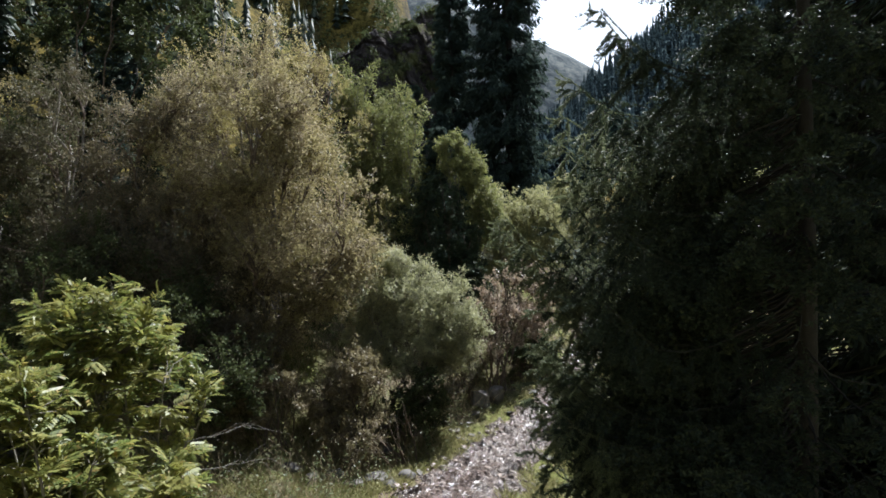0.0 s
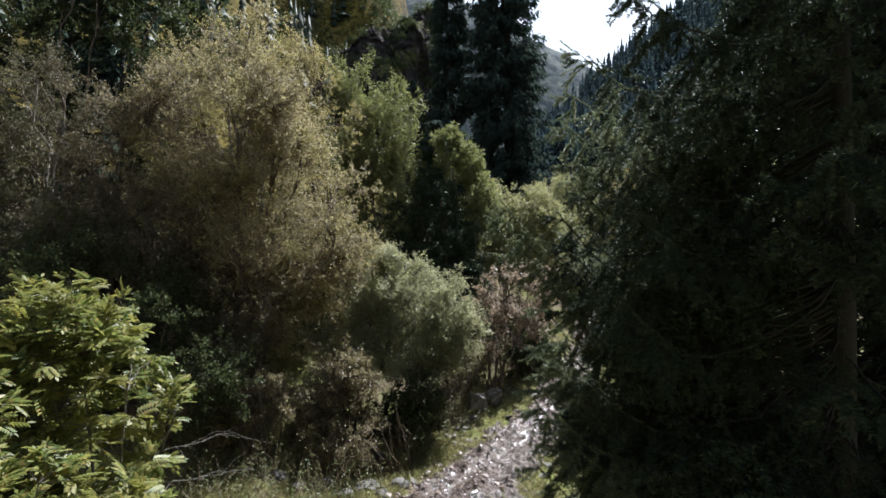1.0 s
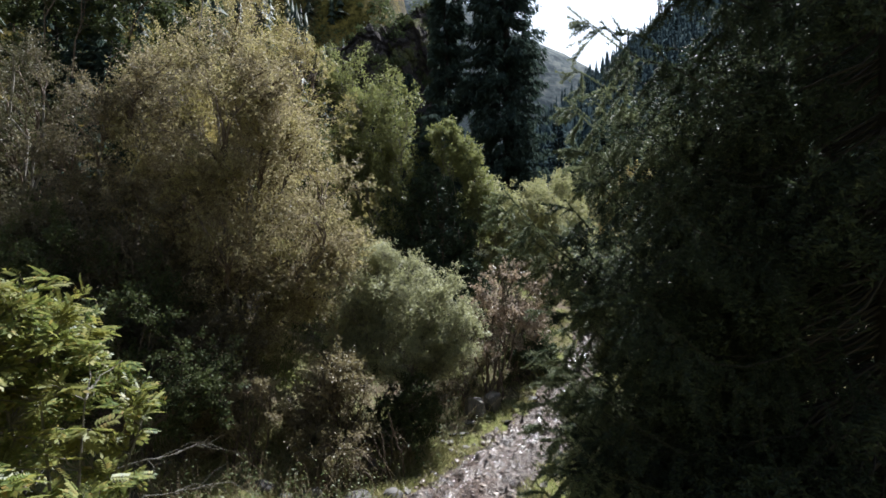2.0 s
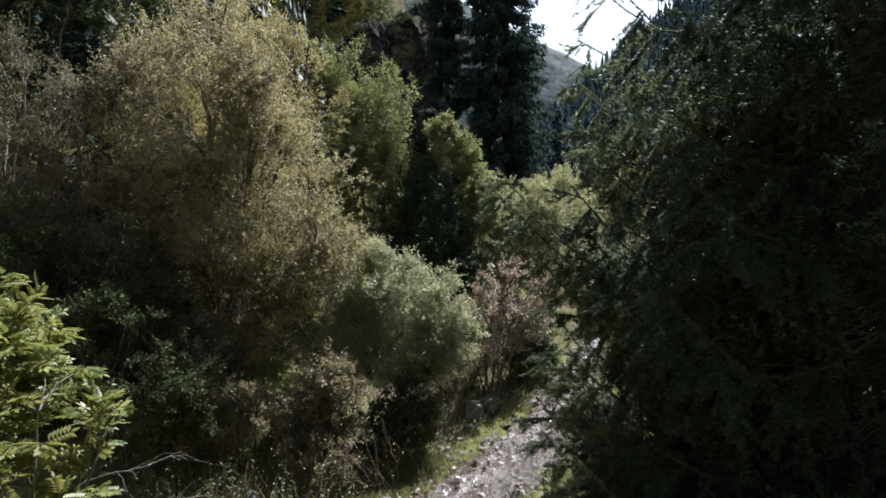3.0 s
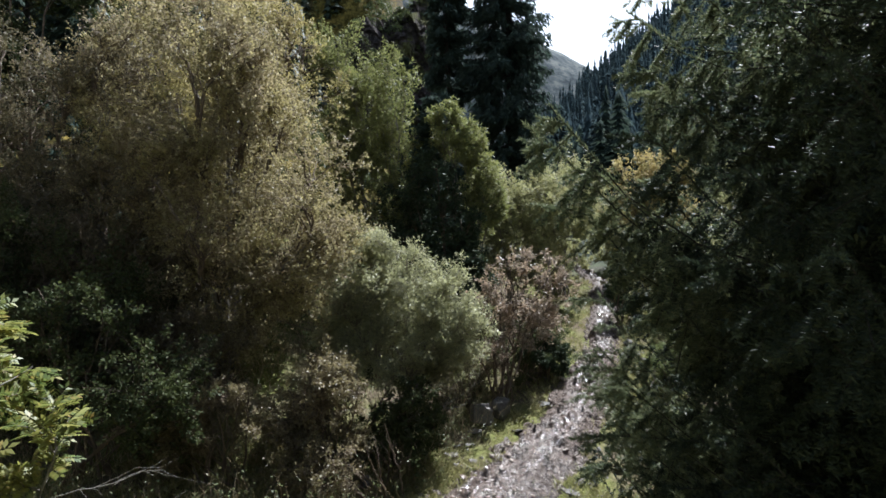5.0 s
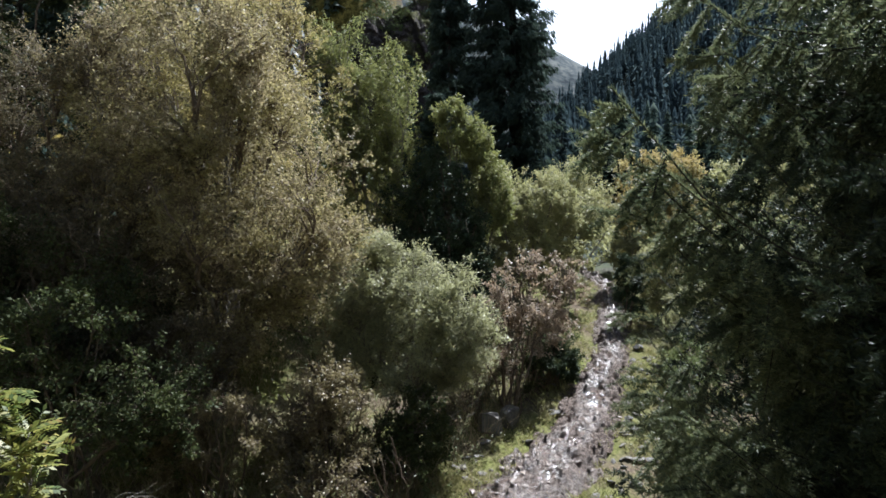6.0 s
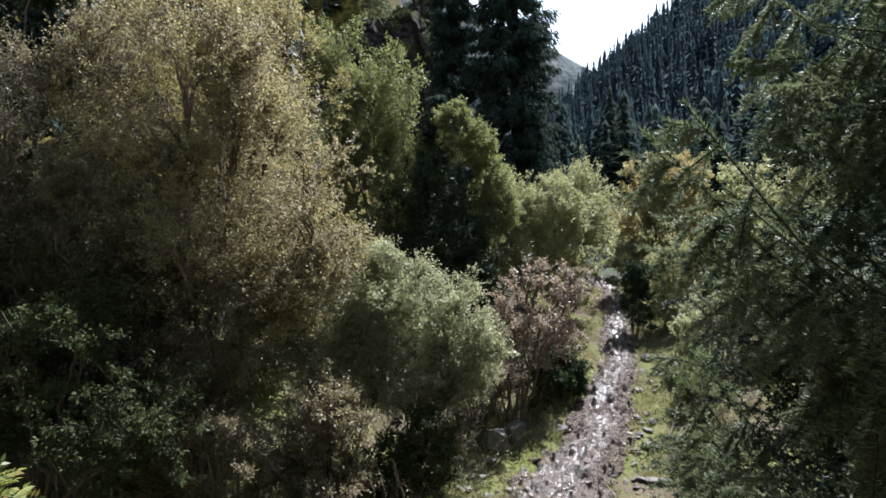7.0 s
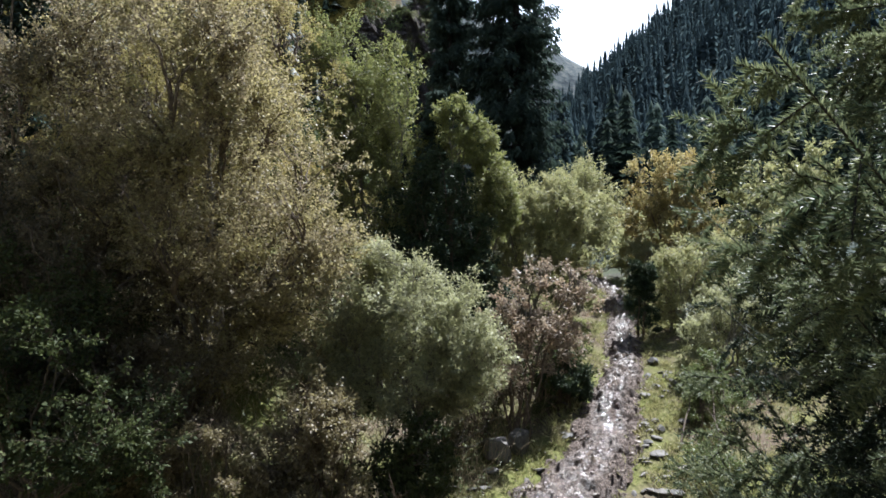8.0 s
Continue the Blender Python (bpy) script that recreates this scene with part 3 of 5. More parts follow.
broadleaf("brown_shrub", b, l, BROWN_LEAF, TWIG_BARK, "low twiggy shrub with brown and yellow leaves", "shrub", 22, stems=14, spread=0.5, girth=0.02, boughs=130, twigs=1500, leaves=14, size=(0.052, 0.036), gap=0.9, gap_scale=1.7)
b, l = compass(-4.0, 14.0, [(-3.9, 13.9, 1.6, 0.9, 0.7, 0.8), (-4.8, 14.0, 1.5, 0.8, 0.7, 0.8)])
broadleaf("brown_shrub", b, l, BROWN_LEAF, TWIG_BARK, "low twiggy shrub with brown leaves in dappled shade", "shrub", 61, stems=10, spread=0.5, girth=0.018, boughs=90, twigs=800, leaves=20, size=(0.048, 0.032), gap=0.6)
b, l = compass(-1.0, 14.3, [(-1.1, 14.2, 0.9, 0.7, 0.5, 0.6), (-1.9, 13.8, 0.8, 0.7, 0.5, 0.6), (-2.5, 14.0, 0.8, 0.8, 0.4, 0.6)])
broadleaf("brown_shrub", b, l, BROWN_LEAF, TWIG_BARK, "low scrubby shrub with sparse pinkish brown leaves", "shrub", 62, stems=10, spread=0.5, girth=0.016, boughs=110, twigs=850, leaves=8, size=(0.045, 0.03), gap=0.7)
# russet shrub by the rocks
b, l = compass(1.65, 18.05, [(2.0, 18.7, 4.1, 0.8, 0.7, 0.9), (1.4, 18.3, 3.0, 0.7, 0.6, 1.2), (3.0, 19.4, 4.4, 0.9, 0.6, 0.7), (2.1, 18.3, 2.9, 0.7, 0.6, 1.0), (3.3, 19.6, 3.3, 0.7, 0.6, 0.9), (2.6, 19.0, 3.3, 0.9, 0.6, 1.2)])
broadleaf("russet_shrub", b, l, RED_LEAF, TWIG_BARK, "slender shrub with russet autumn leaves behind a rock", "shrub", 23, stems=9, spread=0.3, girth=0.03, boughs=170, twigs=1350, leaves=10, size=(0.06, 0.042), gap=1.3, gap_scale=2.2)
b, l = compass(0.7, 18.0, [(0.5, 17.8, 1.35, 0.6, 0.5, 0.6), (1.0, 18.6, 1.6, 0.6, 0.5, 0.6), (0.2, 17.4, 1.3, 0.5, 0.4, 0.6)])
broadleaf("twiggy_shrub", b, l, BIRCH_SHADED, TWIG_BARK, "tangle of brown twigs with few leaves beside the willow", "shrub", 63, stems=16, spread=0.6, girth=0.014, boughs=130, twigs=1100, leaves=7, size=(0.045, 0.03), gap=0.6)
# leafy green tree behind the willow
b, l = compass(-2.2, 23.6, [(-1.9, 23.4, 10.0, 1.2, 1.3, 2.3), (-2.8, 23.4, 9.4, 1.3, 1.4, 3.0), (-3.7, 23.8, 11.0, 1.1, 1.2, 2.6), (-2.7, 23.2, 6.2, 1.4, 1.3, 2.6), (-2.6, 23.0, 4.6, 1.6, 1.0, 1.6), (-1.4, 23.2, 7.9, 1.0, 0.9, 1.7), (-1.2, 23.0, 6.0, 1.0, 0.8, 1.5), (-1.3, 23.6, 9.2, 0.9, 0.9, 1.5)])
broadleaf("willow_tree", b, l, UPRIGHT_LEAF, GREY_BARK, "upright leafy willow tree with yellow-green top", "tree", 24, stems=9, girth=0.06, boughs=200, twigs=4200, leaves=16, size=(0.1, 0.034), gap=0.7, droop=-0.45, gap_scale=1.2)
# near-black leaves: the shade of this gap is put into their colour
b, l = compass(0.3, 21.9, [(0.0, 22.0, 7.0, 0.9, 0.7, 1.5), (0.8, 22.0, 5.8, 0.8, 0.7, 1.3), (-1.2, 22.2, 5.2, 1.1, 0.7, 2.0), (0.2, 21.8, 4.8, 1.1, 1.0, 1.6), (-0.9, 22.0, 4.8, 0.9, 0.8, 1.8), (0.3, 21.7, 3.6, 1.2, 1.0, 1.4), (1.2, 21.8, 3.6, 1.0, 0.9, 1.5)])
broadleaf("alder_tree", b, l, JUNIPER_LEAF, TWIG_BARK, "dense bush coloured very dark for the shaded gap between the willows", "tree", 25, stems=5, girth=0.05, boughs=190, twigs=3800, leaves=14, size=(0.085, 0.05), gap=0.1)
b, l = compass(1.0, 22.8, [(0.4, 22.7, 9.0, 0.8, 0.6, 1.0), (1.0, 22.8, 8.4, 0.8, 0.6, 1.1), (1.4, 22.7, 7.4, 0.8, 0.6, 1.0), (1.8, 22.8, 6.3, 0.8, 0.6, 1.0)])
broadleaf("willow_tree", b, l, UPRIGHT_LEAF, GREY_BARK, "slender green willow sapling lit along its edge", "tree", 45, stems=8, girth=0.04, boughs=120, twigs=1900, leaves=14, size=(0.09, 0.034), gap=0.9, droop=-0.15, gap_scale=1.5)
# yellow-green thicket up the valley
b, l = compass(3.0, 25.6, [(2.6, 25.5, 6.6, 1.3, 1.3, 1.7), (4.2, 25.8, 6.3, 1.4, 1.3, 1.9), (3.0, 25.2, 4.8, 1.5, 1.2, 1.6)])
broadleaf("willow_shrub", b, l, YELLOW_LEAF, GREY_BARK, "large pale yellow-green willow thicket in sunlight", "shrub", 26, stems=12, spread=0.7, girth=0.035, boughs=170, twigs=3400, leaves=18, size=(0.08, 0.036), gap=0.45)
b, l = compass(5.4, 28.0, [(5.6, 28.0, 7.0, 1.6, 1.3, 2.0), (5.0, 27.8, 5.4, 1.3, 1.0, 1.8)])
broadleaf("willow_shrub", b, l, YELLOW_LEAF, GREY_BARK, "pale willow thicket in sunlight", "shrub", 27, stems=9, spread=0.5, girth=0.035, boughs=110, twigs=2000, leaves=18, size=(0.08, 0.036), gap=0.45)
b, l = compass(10.2, 30.6, [(9.4, 30.5, 7.9, 1.5, 1.3, 2.2), (11.2, 30.8, 8.0, 1.6, 1.3, 2.2), (9.2, 30.2, 6.0, 1.4, 1.1, 1.8), (11.4, 30.4, 5.8, 1.6, 1.2, 1.8), (10.2, 30.0, 4.6, 1.8, 1.0, 1.2)])
broadleaf("autumn_shrub", b, l, ORANGE_LEAF, TWIG_BARK, "tall shrub with golden orange autumn leaves", "shrub", 28, stems=9, spread=0.5, girth=0.035, boughs=160, twigs=3200, leaves=16, size=(0.085, 0.05), gap=0.5)
b, l = compass(8.7, 25.6, [(8.5, 25.5, 4.0, 1.2, 1.1, 1.4), (10.2, 26.0, 4.6, 1.5, 1.3, 1.7), (9.0, 25.2, 3.0, 1.2, 1.0, 1.0)])
broadleaf("willow_shrub", b, l, YELLOW_LEAF, GREY_BARK, "yellow-green willow shrub on the bank", "shrub", 29, stems=9, spread=0.5, girth=0.03, boughs=110, twigs=2000, leaves=18, size=(0.08, 0.036), gap=0.45)
b, l = compass(8.4, 21.6, [(8.2, 21.6, 3.0, 1.2, 1.1, 1.2), (9.8, 22.0, 3.6, 1.5, 1.3, 1.6), (7.4, 21.2, 2.2, 0.8, 0.8, 0.8)])
broadleaf("willow_shrub", b, l, WILLOW_LEAF, GREY_BARK, "low grey-green willow shrub on the grassy bank", "shrub", 34, stems=9, spread=0.5, girth=0.03, boughs=90, twigs=1100, leaves=26, size=(0.075, 0.03), gap=0.45)
# dark junipers at the trail's edge
b, l = compass(7.0, 24.9, [(7.0, 24.9, 3.3, 0.55, 0.5, 1.3), (7.2, 25.0, 4.0, 0.45, 0.4, 1.0), (7.0, 24.8, 2.5, 0.55, 0.5, 0.7)])
broadleaf("juniper_bush", b, l, JUNIPER_LEAF, TWIG_BARK, "narrow dark juniper at the edge of the trail", "shrub", 30, stems=4, spread=0.15, girth=0.03, boughs=60, twigs=500, leaves=40, size=(0.07, 0.03), gap=0.2)
g = float(land(3.15, 19.8))
b, l = compass(3.15, 19.8, [(3.2, 19.8, g + 0.75, 0.45, 0.45, 0.6), (3.45, 19.75, g + 0.5, 0.4, 0.4, 0.5), (2.8, 19.7, g + 0.5, 0.45, 0.4, 0.5)])
broadleaf("juniper_bush", b, l, JUNIPER_LEAF, TWIG_BARK, "low dark juniper bush casting shade on the trail", "shrub", 31, stems=5, spread=0.2, girth=0.02, boughs=60, twigs=560, leaves=40, size=(0.06, 0.026), gap=0.2)
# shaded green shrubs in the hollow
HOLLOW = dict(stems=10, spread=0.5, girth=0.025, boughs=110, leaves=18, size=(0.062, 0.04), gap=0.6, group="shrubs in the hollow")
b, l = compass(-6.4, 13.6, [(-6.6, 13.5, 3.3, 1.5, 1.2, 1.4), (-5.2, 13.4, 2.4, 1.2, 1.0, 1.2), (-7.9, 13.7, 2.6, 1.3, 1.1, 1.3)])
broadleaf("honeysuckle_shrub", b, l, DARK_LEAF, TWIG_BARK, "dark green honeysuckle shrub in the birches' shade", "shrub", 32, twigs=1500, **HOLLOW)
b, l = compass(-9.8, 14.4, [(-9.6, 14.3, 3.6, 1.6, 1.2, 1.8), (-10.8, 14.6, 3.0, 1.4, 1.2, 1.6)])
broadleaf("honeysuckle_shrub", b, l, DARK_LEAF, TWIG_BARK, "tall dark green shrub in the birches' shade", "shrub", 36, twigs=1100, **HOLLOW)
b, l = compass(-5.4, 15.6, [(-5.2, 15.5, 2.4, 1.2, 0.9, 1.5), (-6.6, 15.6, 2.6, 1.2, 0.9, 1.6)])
broadleaf("honeysuckle_shrub", b, l, BIRCH_DULL_SHADED, TWIG_BARK, "twiggy shaded shrub at the birches' foot", "shrub", 37, twigs=1000, **HOLLOW)
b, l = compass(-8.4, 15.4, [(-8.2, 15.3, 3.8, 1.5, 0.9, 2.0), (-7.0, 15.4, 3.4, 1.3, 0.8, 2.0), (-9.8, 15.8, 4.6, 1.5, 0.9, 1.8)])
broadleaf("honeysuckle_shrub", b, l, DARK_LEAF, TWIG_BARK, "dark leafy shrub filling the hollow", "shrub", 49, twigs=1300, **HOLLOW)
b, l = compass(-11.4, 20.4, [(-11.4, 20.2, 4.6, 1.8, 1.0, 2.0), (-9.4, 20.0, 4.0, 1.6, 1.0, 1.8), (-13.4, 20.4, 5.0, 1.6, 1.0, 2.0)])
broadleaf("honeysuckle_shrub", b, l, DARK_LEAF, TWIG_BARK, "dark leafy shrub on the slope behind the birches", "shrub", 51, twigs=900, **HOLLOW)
# thicket added to hide lit ground where the birches' shade lies
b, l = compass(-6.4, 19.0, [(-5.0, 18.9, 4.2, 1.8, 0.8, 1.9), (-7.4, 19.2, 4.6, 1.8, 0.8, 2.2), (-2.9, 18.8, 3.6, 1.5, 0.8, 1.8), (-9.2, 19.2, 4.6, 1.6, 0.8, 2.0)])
broadleaf("honeysuckle_shrub", b, l, DARK_LEAF, TWIG_BARK, "dark leafy thicket added for the shade among the birch stems", "shrub", 63, twigs=2600, **HOLLOW)
# low growth added, dark in place of the shade under the russet shrubs
b, l = compass(2.6, 19.6, [(2.2, 19.1, 1.7, 0.7, 0.5, 0.7), (2.9, 19.8, 1.9, 0.6, 0.5, 0.7), (3.5, 20.7, 2.1, 0.6, 0.6, 0.7)])
broadleaf("honeysuckle_shrub", b, l, DARK_LEAF, TWIG_BARK, "low dark shrub added for the shade at the foot of russet shrubs", "shrub", 68, twigs=700, **HOLLOW)
b, l = compass(-1.6, 15.7, [(-1.4, 15.6, 1.4, 0.8, 0.6, 0.9), (-0.45, 15.3, 1.25, 0.6, 0.5, 1.0), (-0.7, 15.2, 0.6, 0.9, 0.5, 0.6)])
broadleaf("honeysuckle_shrub", b, l, DARK_LEAF, TWIG_BARK, "low dark shrub at the willow's foot", "shrub", 38, twigs=600, **HOLLOW)


b, l = compass(-14.2, 18.6, [(-14.0, 18.4, 6.6, 2.4, 2.2, 3.2), (-13.2, 18.0, 4.0, 1.8, 1.8, 2.0), (-15.6, 18.6, 5.0, 2.0, 2.0, 2.4)])
broadleaf("alder_tree", b, l, DARK_LEAF, GREY_BARK, "bushy dark green alder at the edge of the slope", "tree", 15, stems=5, boughs=120, twigs=1300, leaves=28, **BIRCH)
b, l = compass(-1.2, 26.6, [(-1.2, 26.5, 5.2, 1.8, 1.2, 2.2), (0.8, 26.4, 4.4, 1.4, 1.0, 1.8), (-3.4, 26.6, 5.0, 1.8, 1.2, 2.2)])
broadleaf("green_shrub", b, l, DARK_LEAF, TWIG_BARK, "dense green shrub filling the gap behind the trees", "shrub", 39, stems=9, spread=0.8, girth=0.03, boughs=90, twigs=800, leaves=20, size=(0.13, 0.08), gap=0.4)
b, l = compass(-8.6, 28.6, [(-7.6, 28.4, 7.4, 2.4, 1.0, 3.0), (-11.4, 28.6, 8.4, 2.6, 1.0, 3.4), (-4.9, 28.8, 7.0, 1.8, 1.0, 2.8), (-9.4, 28.2, 5.4, 2.6, 0.9, 2.2)])
broadleaf("green_shrub", b, l, DARK_LEAF, TWIG_BARK, "tall dense green thicket behind the birches", "shrub", 64, stems=12, spread=1.2, girth=0.04, boughs=120, twigs=1500, leaves=22, size=(0.13, 0.08), gap=0.4)
b, l = compass(6.0, 17.8, [(5.9, 17.4, 1.2, 0.7, 0.7, 0.6), (6.6, 18.6, 1.5, 0.9, 0.7, 0.7), (5.3, 16.2, 0.8, 0.6, 0.6, 0.5), (7.0, 19.8, 1.8, 0.8, 0.7, 0.8)])
broadleaf("green_shrub", b, l, GREEN_LEAF, TWIG_BARK, "low scrubby green growth on the grassy bank", "shrub", 65, stems=12, spread=0.9, girth=0.015, boughs=90, twigs=900, leaves=18, size=(0.05, 0.026), gap=0.8)
b, l = compass(7.6, 33.4, [(7.4, 33.4, 7.6, 1.5, 1.2, 2.0), (5.4, 33.2, 7.2, 1.5, 1.2, 2.0), (9.2, 33.6, 6.0, 1.4, 1.2, 1.4), (7.4, 32.8, 4.4, 1.2, 0.6, 0.9), (9.2, 32.8, 4.6, 1.2, 0.6, 1.0), (5.6, 32.4, 4.4, 1.2, 0.6, 0.9)])
broadleaf("willow_shrub", b, l, YELLOW_LEAF, GREY_BARK, "pale yellow-green thicket where the trail bends away", "shrub", 40, stems=9, spread=0.8, girth=0.03, boughs=90, twigs=900, leaves=20, size=(0.13, 0.06), gap=0.4)
b, l = compass(13.6, 28.4, [(13.2, 28.2, 7.2, 1.9, 1.4, 2.4), (15.2, 28.6, 7.6, 1.9, 1.4, 2.6), (12.0, 27.4, 4.6, 1.4, 1.2, 1.4)])
broadleaf("willow_shrub", b, l, YELLOW_LEAF, GREY_BARK, "broad yellow-green willow thicket on the bank", "shrub", 43, stems=9, spread=0.8, girth=0.03, boughs=90, twigs=1100, leaves=20, size=(0.13, 0.06), gap=0.4)
b, l = compass(6.3, 30.2, [(6.2, 30.2, 4.3, 0.9, 0.8, 1.1), (5.6, 29.6, 3.8, 0.8, 0.7, 1.0)])
broadleaf("willow_shrub", b, l, YELLOW_LEAF, GREY_BARK, "small pale willow at the bend of the trail", "shrub", 46, stems=6, spread=0.3, girth=0.03, boughs=60, twigs=450, leaves=20, size=(0.11, 0.05), gap=0.4)
b, l = compass(9.0, 29.6, [(9.0, 29.4, 4.5, 1.0, 0.9, 1.3), (8.4, 28.6, 3.6, 0.7, 0.7, 0.8)])
broadleaf("willow_shrub", b, l, WILLOW_LEAF, GREY_BARK, "small grey-green willow at the bend of the trail", "shrub", 47, stems=6, spread=0.3, girth=0.03, boughs=60, twigs=450, leaves=20, size=(0.11, 0.05), gap=0.4)
b, l = compass(-15.6, 15.6, [(-15.2, 15.5, 5.2, 1.8, 1.4, 2.6), (-13.4, 15.3, 4.2, 1.6, 1.2, 2.0)])
broadleaf("honeysuckle_shrub", b, l, DARK_LEAF, TWIG_BARK, "tall dark green shrub on the slope", "shrub", 48, twigs=900, **HOLLOW)


# rowan with feathered leaves
def rowan(place, lumps, seed, label, twigs=260, fronds=9):
    rng = np.random.default_rng(seed)
    root = thing("rowan_tree", place, label, "tree")
    L = np.array(lumps, float)
    n = 6
    k = np.arange(n) % len(L)
    top = L[k, :3] + rng.normal(0, 0.3, (n, 3)) * L[k, 3:]
    foot = rng.normal(0, 0.12, (n, 3)) * np.array((1, 1, 0)) - np.array((0, 0, 0.1))
    t = np.linspace(0, 1, 10)
    S = foot[:, None] + (top - foot)[:, None] * np.stack([t ** 1.4, t ** 1.4, t], -1)[None]
    for i in range(n):
        v, q = tubes(S[i:i + 1], 0.04 * (1 - 0.8 * t)[None], 7)
        piece("stem", v, [q], GREY_BARK, root)
    tt = inside(lumps, twigs, rng, 0.45, 1.0, 1.0, 1.5)
    ST = S[:, 3:].reshape(-1, 3)
    T = splines(ST[nearest(tt, ST, 1.5)], tt, 6, 0.05, rng, 0.03)
    v, q = tubes(T, 0.006 * np.linspace(1.6, 0.5, 6)[None] * np.ones((twigs, 1)), 4)
    tagged(piece("twigwork", v, [q], GREY_BARK, root), kind="stuff")
    # each feathered leaf: a stalk with paired leaflets
    m = twigs * fronds
    who = np.repeat(np.arange(twigs), fronds)
    s = 0.45 + 0.55 * rng.random(m) ** 0.7
    j = np.clip((s * 5).astype(int), 0, 4)
    p = T[who, j] + (T[who, j + 1] - T[who, j]) * (s * 5 - j)[:, None]
    way = unit(unit(T[who, 5] - T[who, 3]) * 0.5 + rng.normal(0, 0.7, (m, 3)) * np.array((1, 1, 0.45)))
    nor = unit(np.array((0, 0, 1.0)) + rng.normal(0, 0.42, (m, 3)))
    side = unit(np.cross(nor, way))
    length = 0.15 + 0.12 * rng.random(m)
    parts = []
    for i in range(6):
        u = 0.22 + 0.13 * i
        drop = -0.18 * u * u
        c = p + way * (length * u)[:, None] + np.array((0, 0, 1.0)) * (drop * length)[:, None]
        for sg in (-1, 1):
            parts.append(blades(c, way * 0.55 + side * sg * 0.9 - nor * 0.12, nor, length * 0.36, length * 0.15, 0.1, 0.1))
    c = p + way * (length * 0.95)[:, None] - np.array((0, 0, 1.0)) * (0.16 * length)[:, None]
    parts.append(blades(c, way - nor * 0.2, nor, length * 0.36, length * 0.15, 0.1, 0.1))
    v, f = joined(parts)
    tagged(piece("foliage", v, f, ROWAN_LEAF, root), kind="stuff")
    return root


b, l = compass(-4.4, 8.3, [(-4.82, 8.2, 4.10, 1.1, 1.0, 1.0), (-3.92, 8.1, 3.30, 0.8, 0.8, 0.8), (-5.62, 8.4, 3.60, 1.1, 1.0, 1.1), (-4.52, 8.0, 2.40, 1.1, 0.9, 1.0)])
rowan(b, l, 41, "bright green rowan with feathered leaves turning yellow", twigs=330, fronds=10)
b, l = compass(-5.0, 7.2, [(-5.32, 7.2, 2.90, 1.0, 0.8, 0.9), (-4.52, 7.1, 2.00, 0.9, 0.7, 0.8), (-6.12, 7.4, 2.10, 0.9, 0.8, 1.0)])
rowan(b, l, 42, "young rowan with yellowing feathered leaves in the thicket", twigs=180, fronds=12)
b, l = compass(-4.3, 6.4, [(-4.7, 6.4, 3.3, 0.7, 0.6, 0.8), (-4.0, 6.5, 2.8, 0.6, 0.5, 0.6), (-3.4, 6.9, 2.5, 0.55, 0.5, 0.5), (-5.3, 6.5, 3.0, 0.7, 0.6, 0.8)])
rowan(b, l, 52, "sunlit rowan sapling with yellow-green feathered leaves", twigs=120, fronds=10)
b, l = compass(-3.3, 7.4, [(-3.62, 7.4, 1.60, 0.8, 0.7, 0.7), (-2.82, 7.8, 1.10, 0.7, 0.6, 0.6), (-4.52, 7.0, 1.40, 0.8, 0.7, 0.8)])
rowan(b, l, 50, "low rowan regrowth with yellow and orange leaves", twigs=110, fronds=12)


# ---- spruces ----
def sprays(A, B, rng, per, length, width, droop, loose=0.0):
    """Needle-clad side shoots along limbs from A to B, as flat drooping sprays."""
    n = len(A)
    m = n * per
    who = np.repeat(np.arange(n), per)
    s = 0.12 + 0.88 * rng.random(m) ** 0.8
    d = B - A
    reach = np.linalg.norm(d, axis=1)
    p = A[who] + d[who] * s[:, None]
    p[:, 2] -= 0.10 * reach[who] * 4 * s * (1 - s)
    p += rng.normal(0, 1, (m, 3)) * loose * np.array((0.5, 0.5, 1.0))
    f = unit(d)[who]
    side = unit(np.cross(f, np.array((0, 0, 1.0))))
    sg = rng.choice((-1, 1), m)[:, None]
    way = unit(f * (0.5 + 0.4 * rng.random((m, 1))) + side * sg * (0.2 + 0.8 * rng.random((m, 1))) - np.array((0, 0, 1.0)) * droop * (0.3 + rng.random((m, 1))))
    nor = unit(np.array((0, 0, 1.0)) + rng.normal(0, 0.5, (m, 3)))
    k = 0.6 + 0.7 * rng.random(m)
    return blades(p, way, nor, length * k, width * k, 0.2, 0.15)


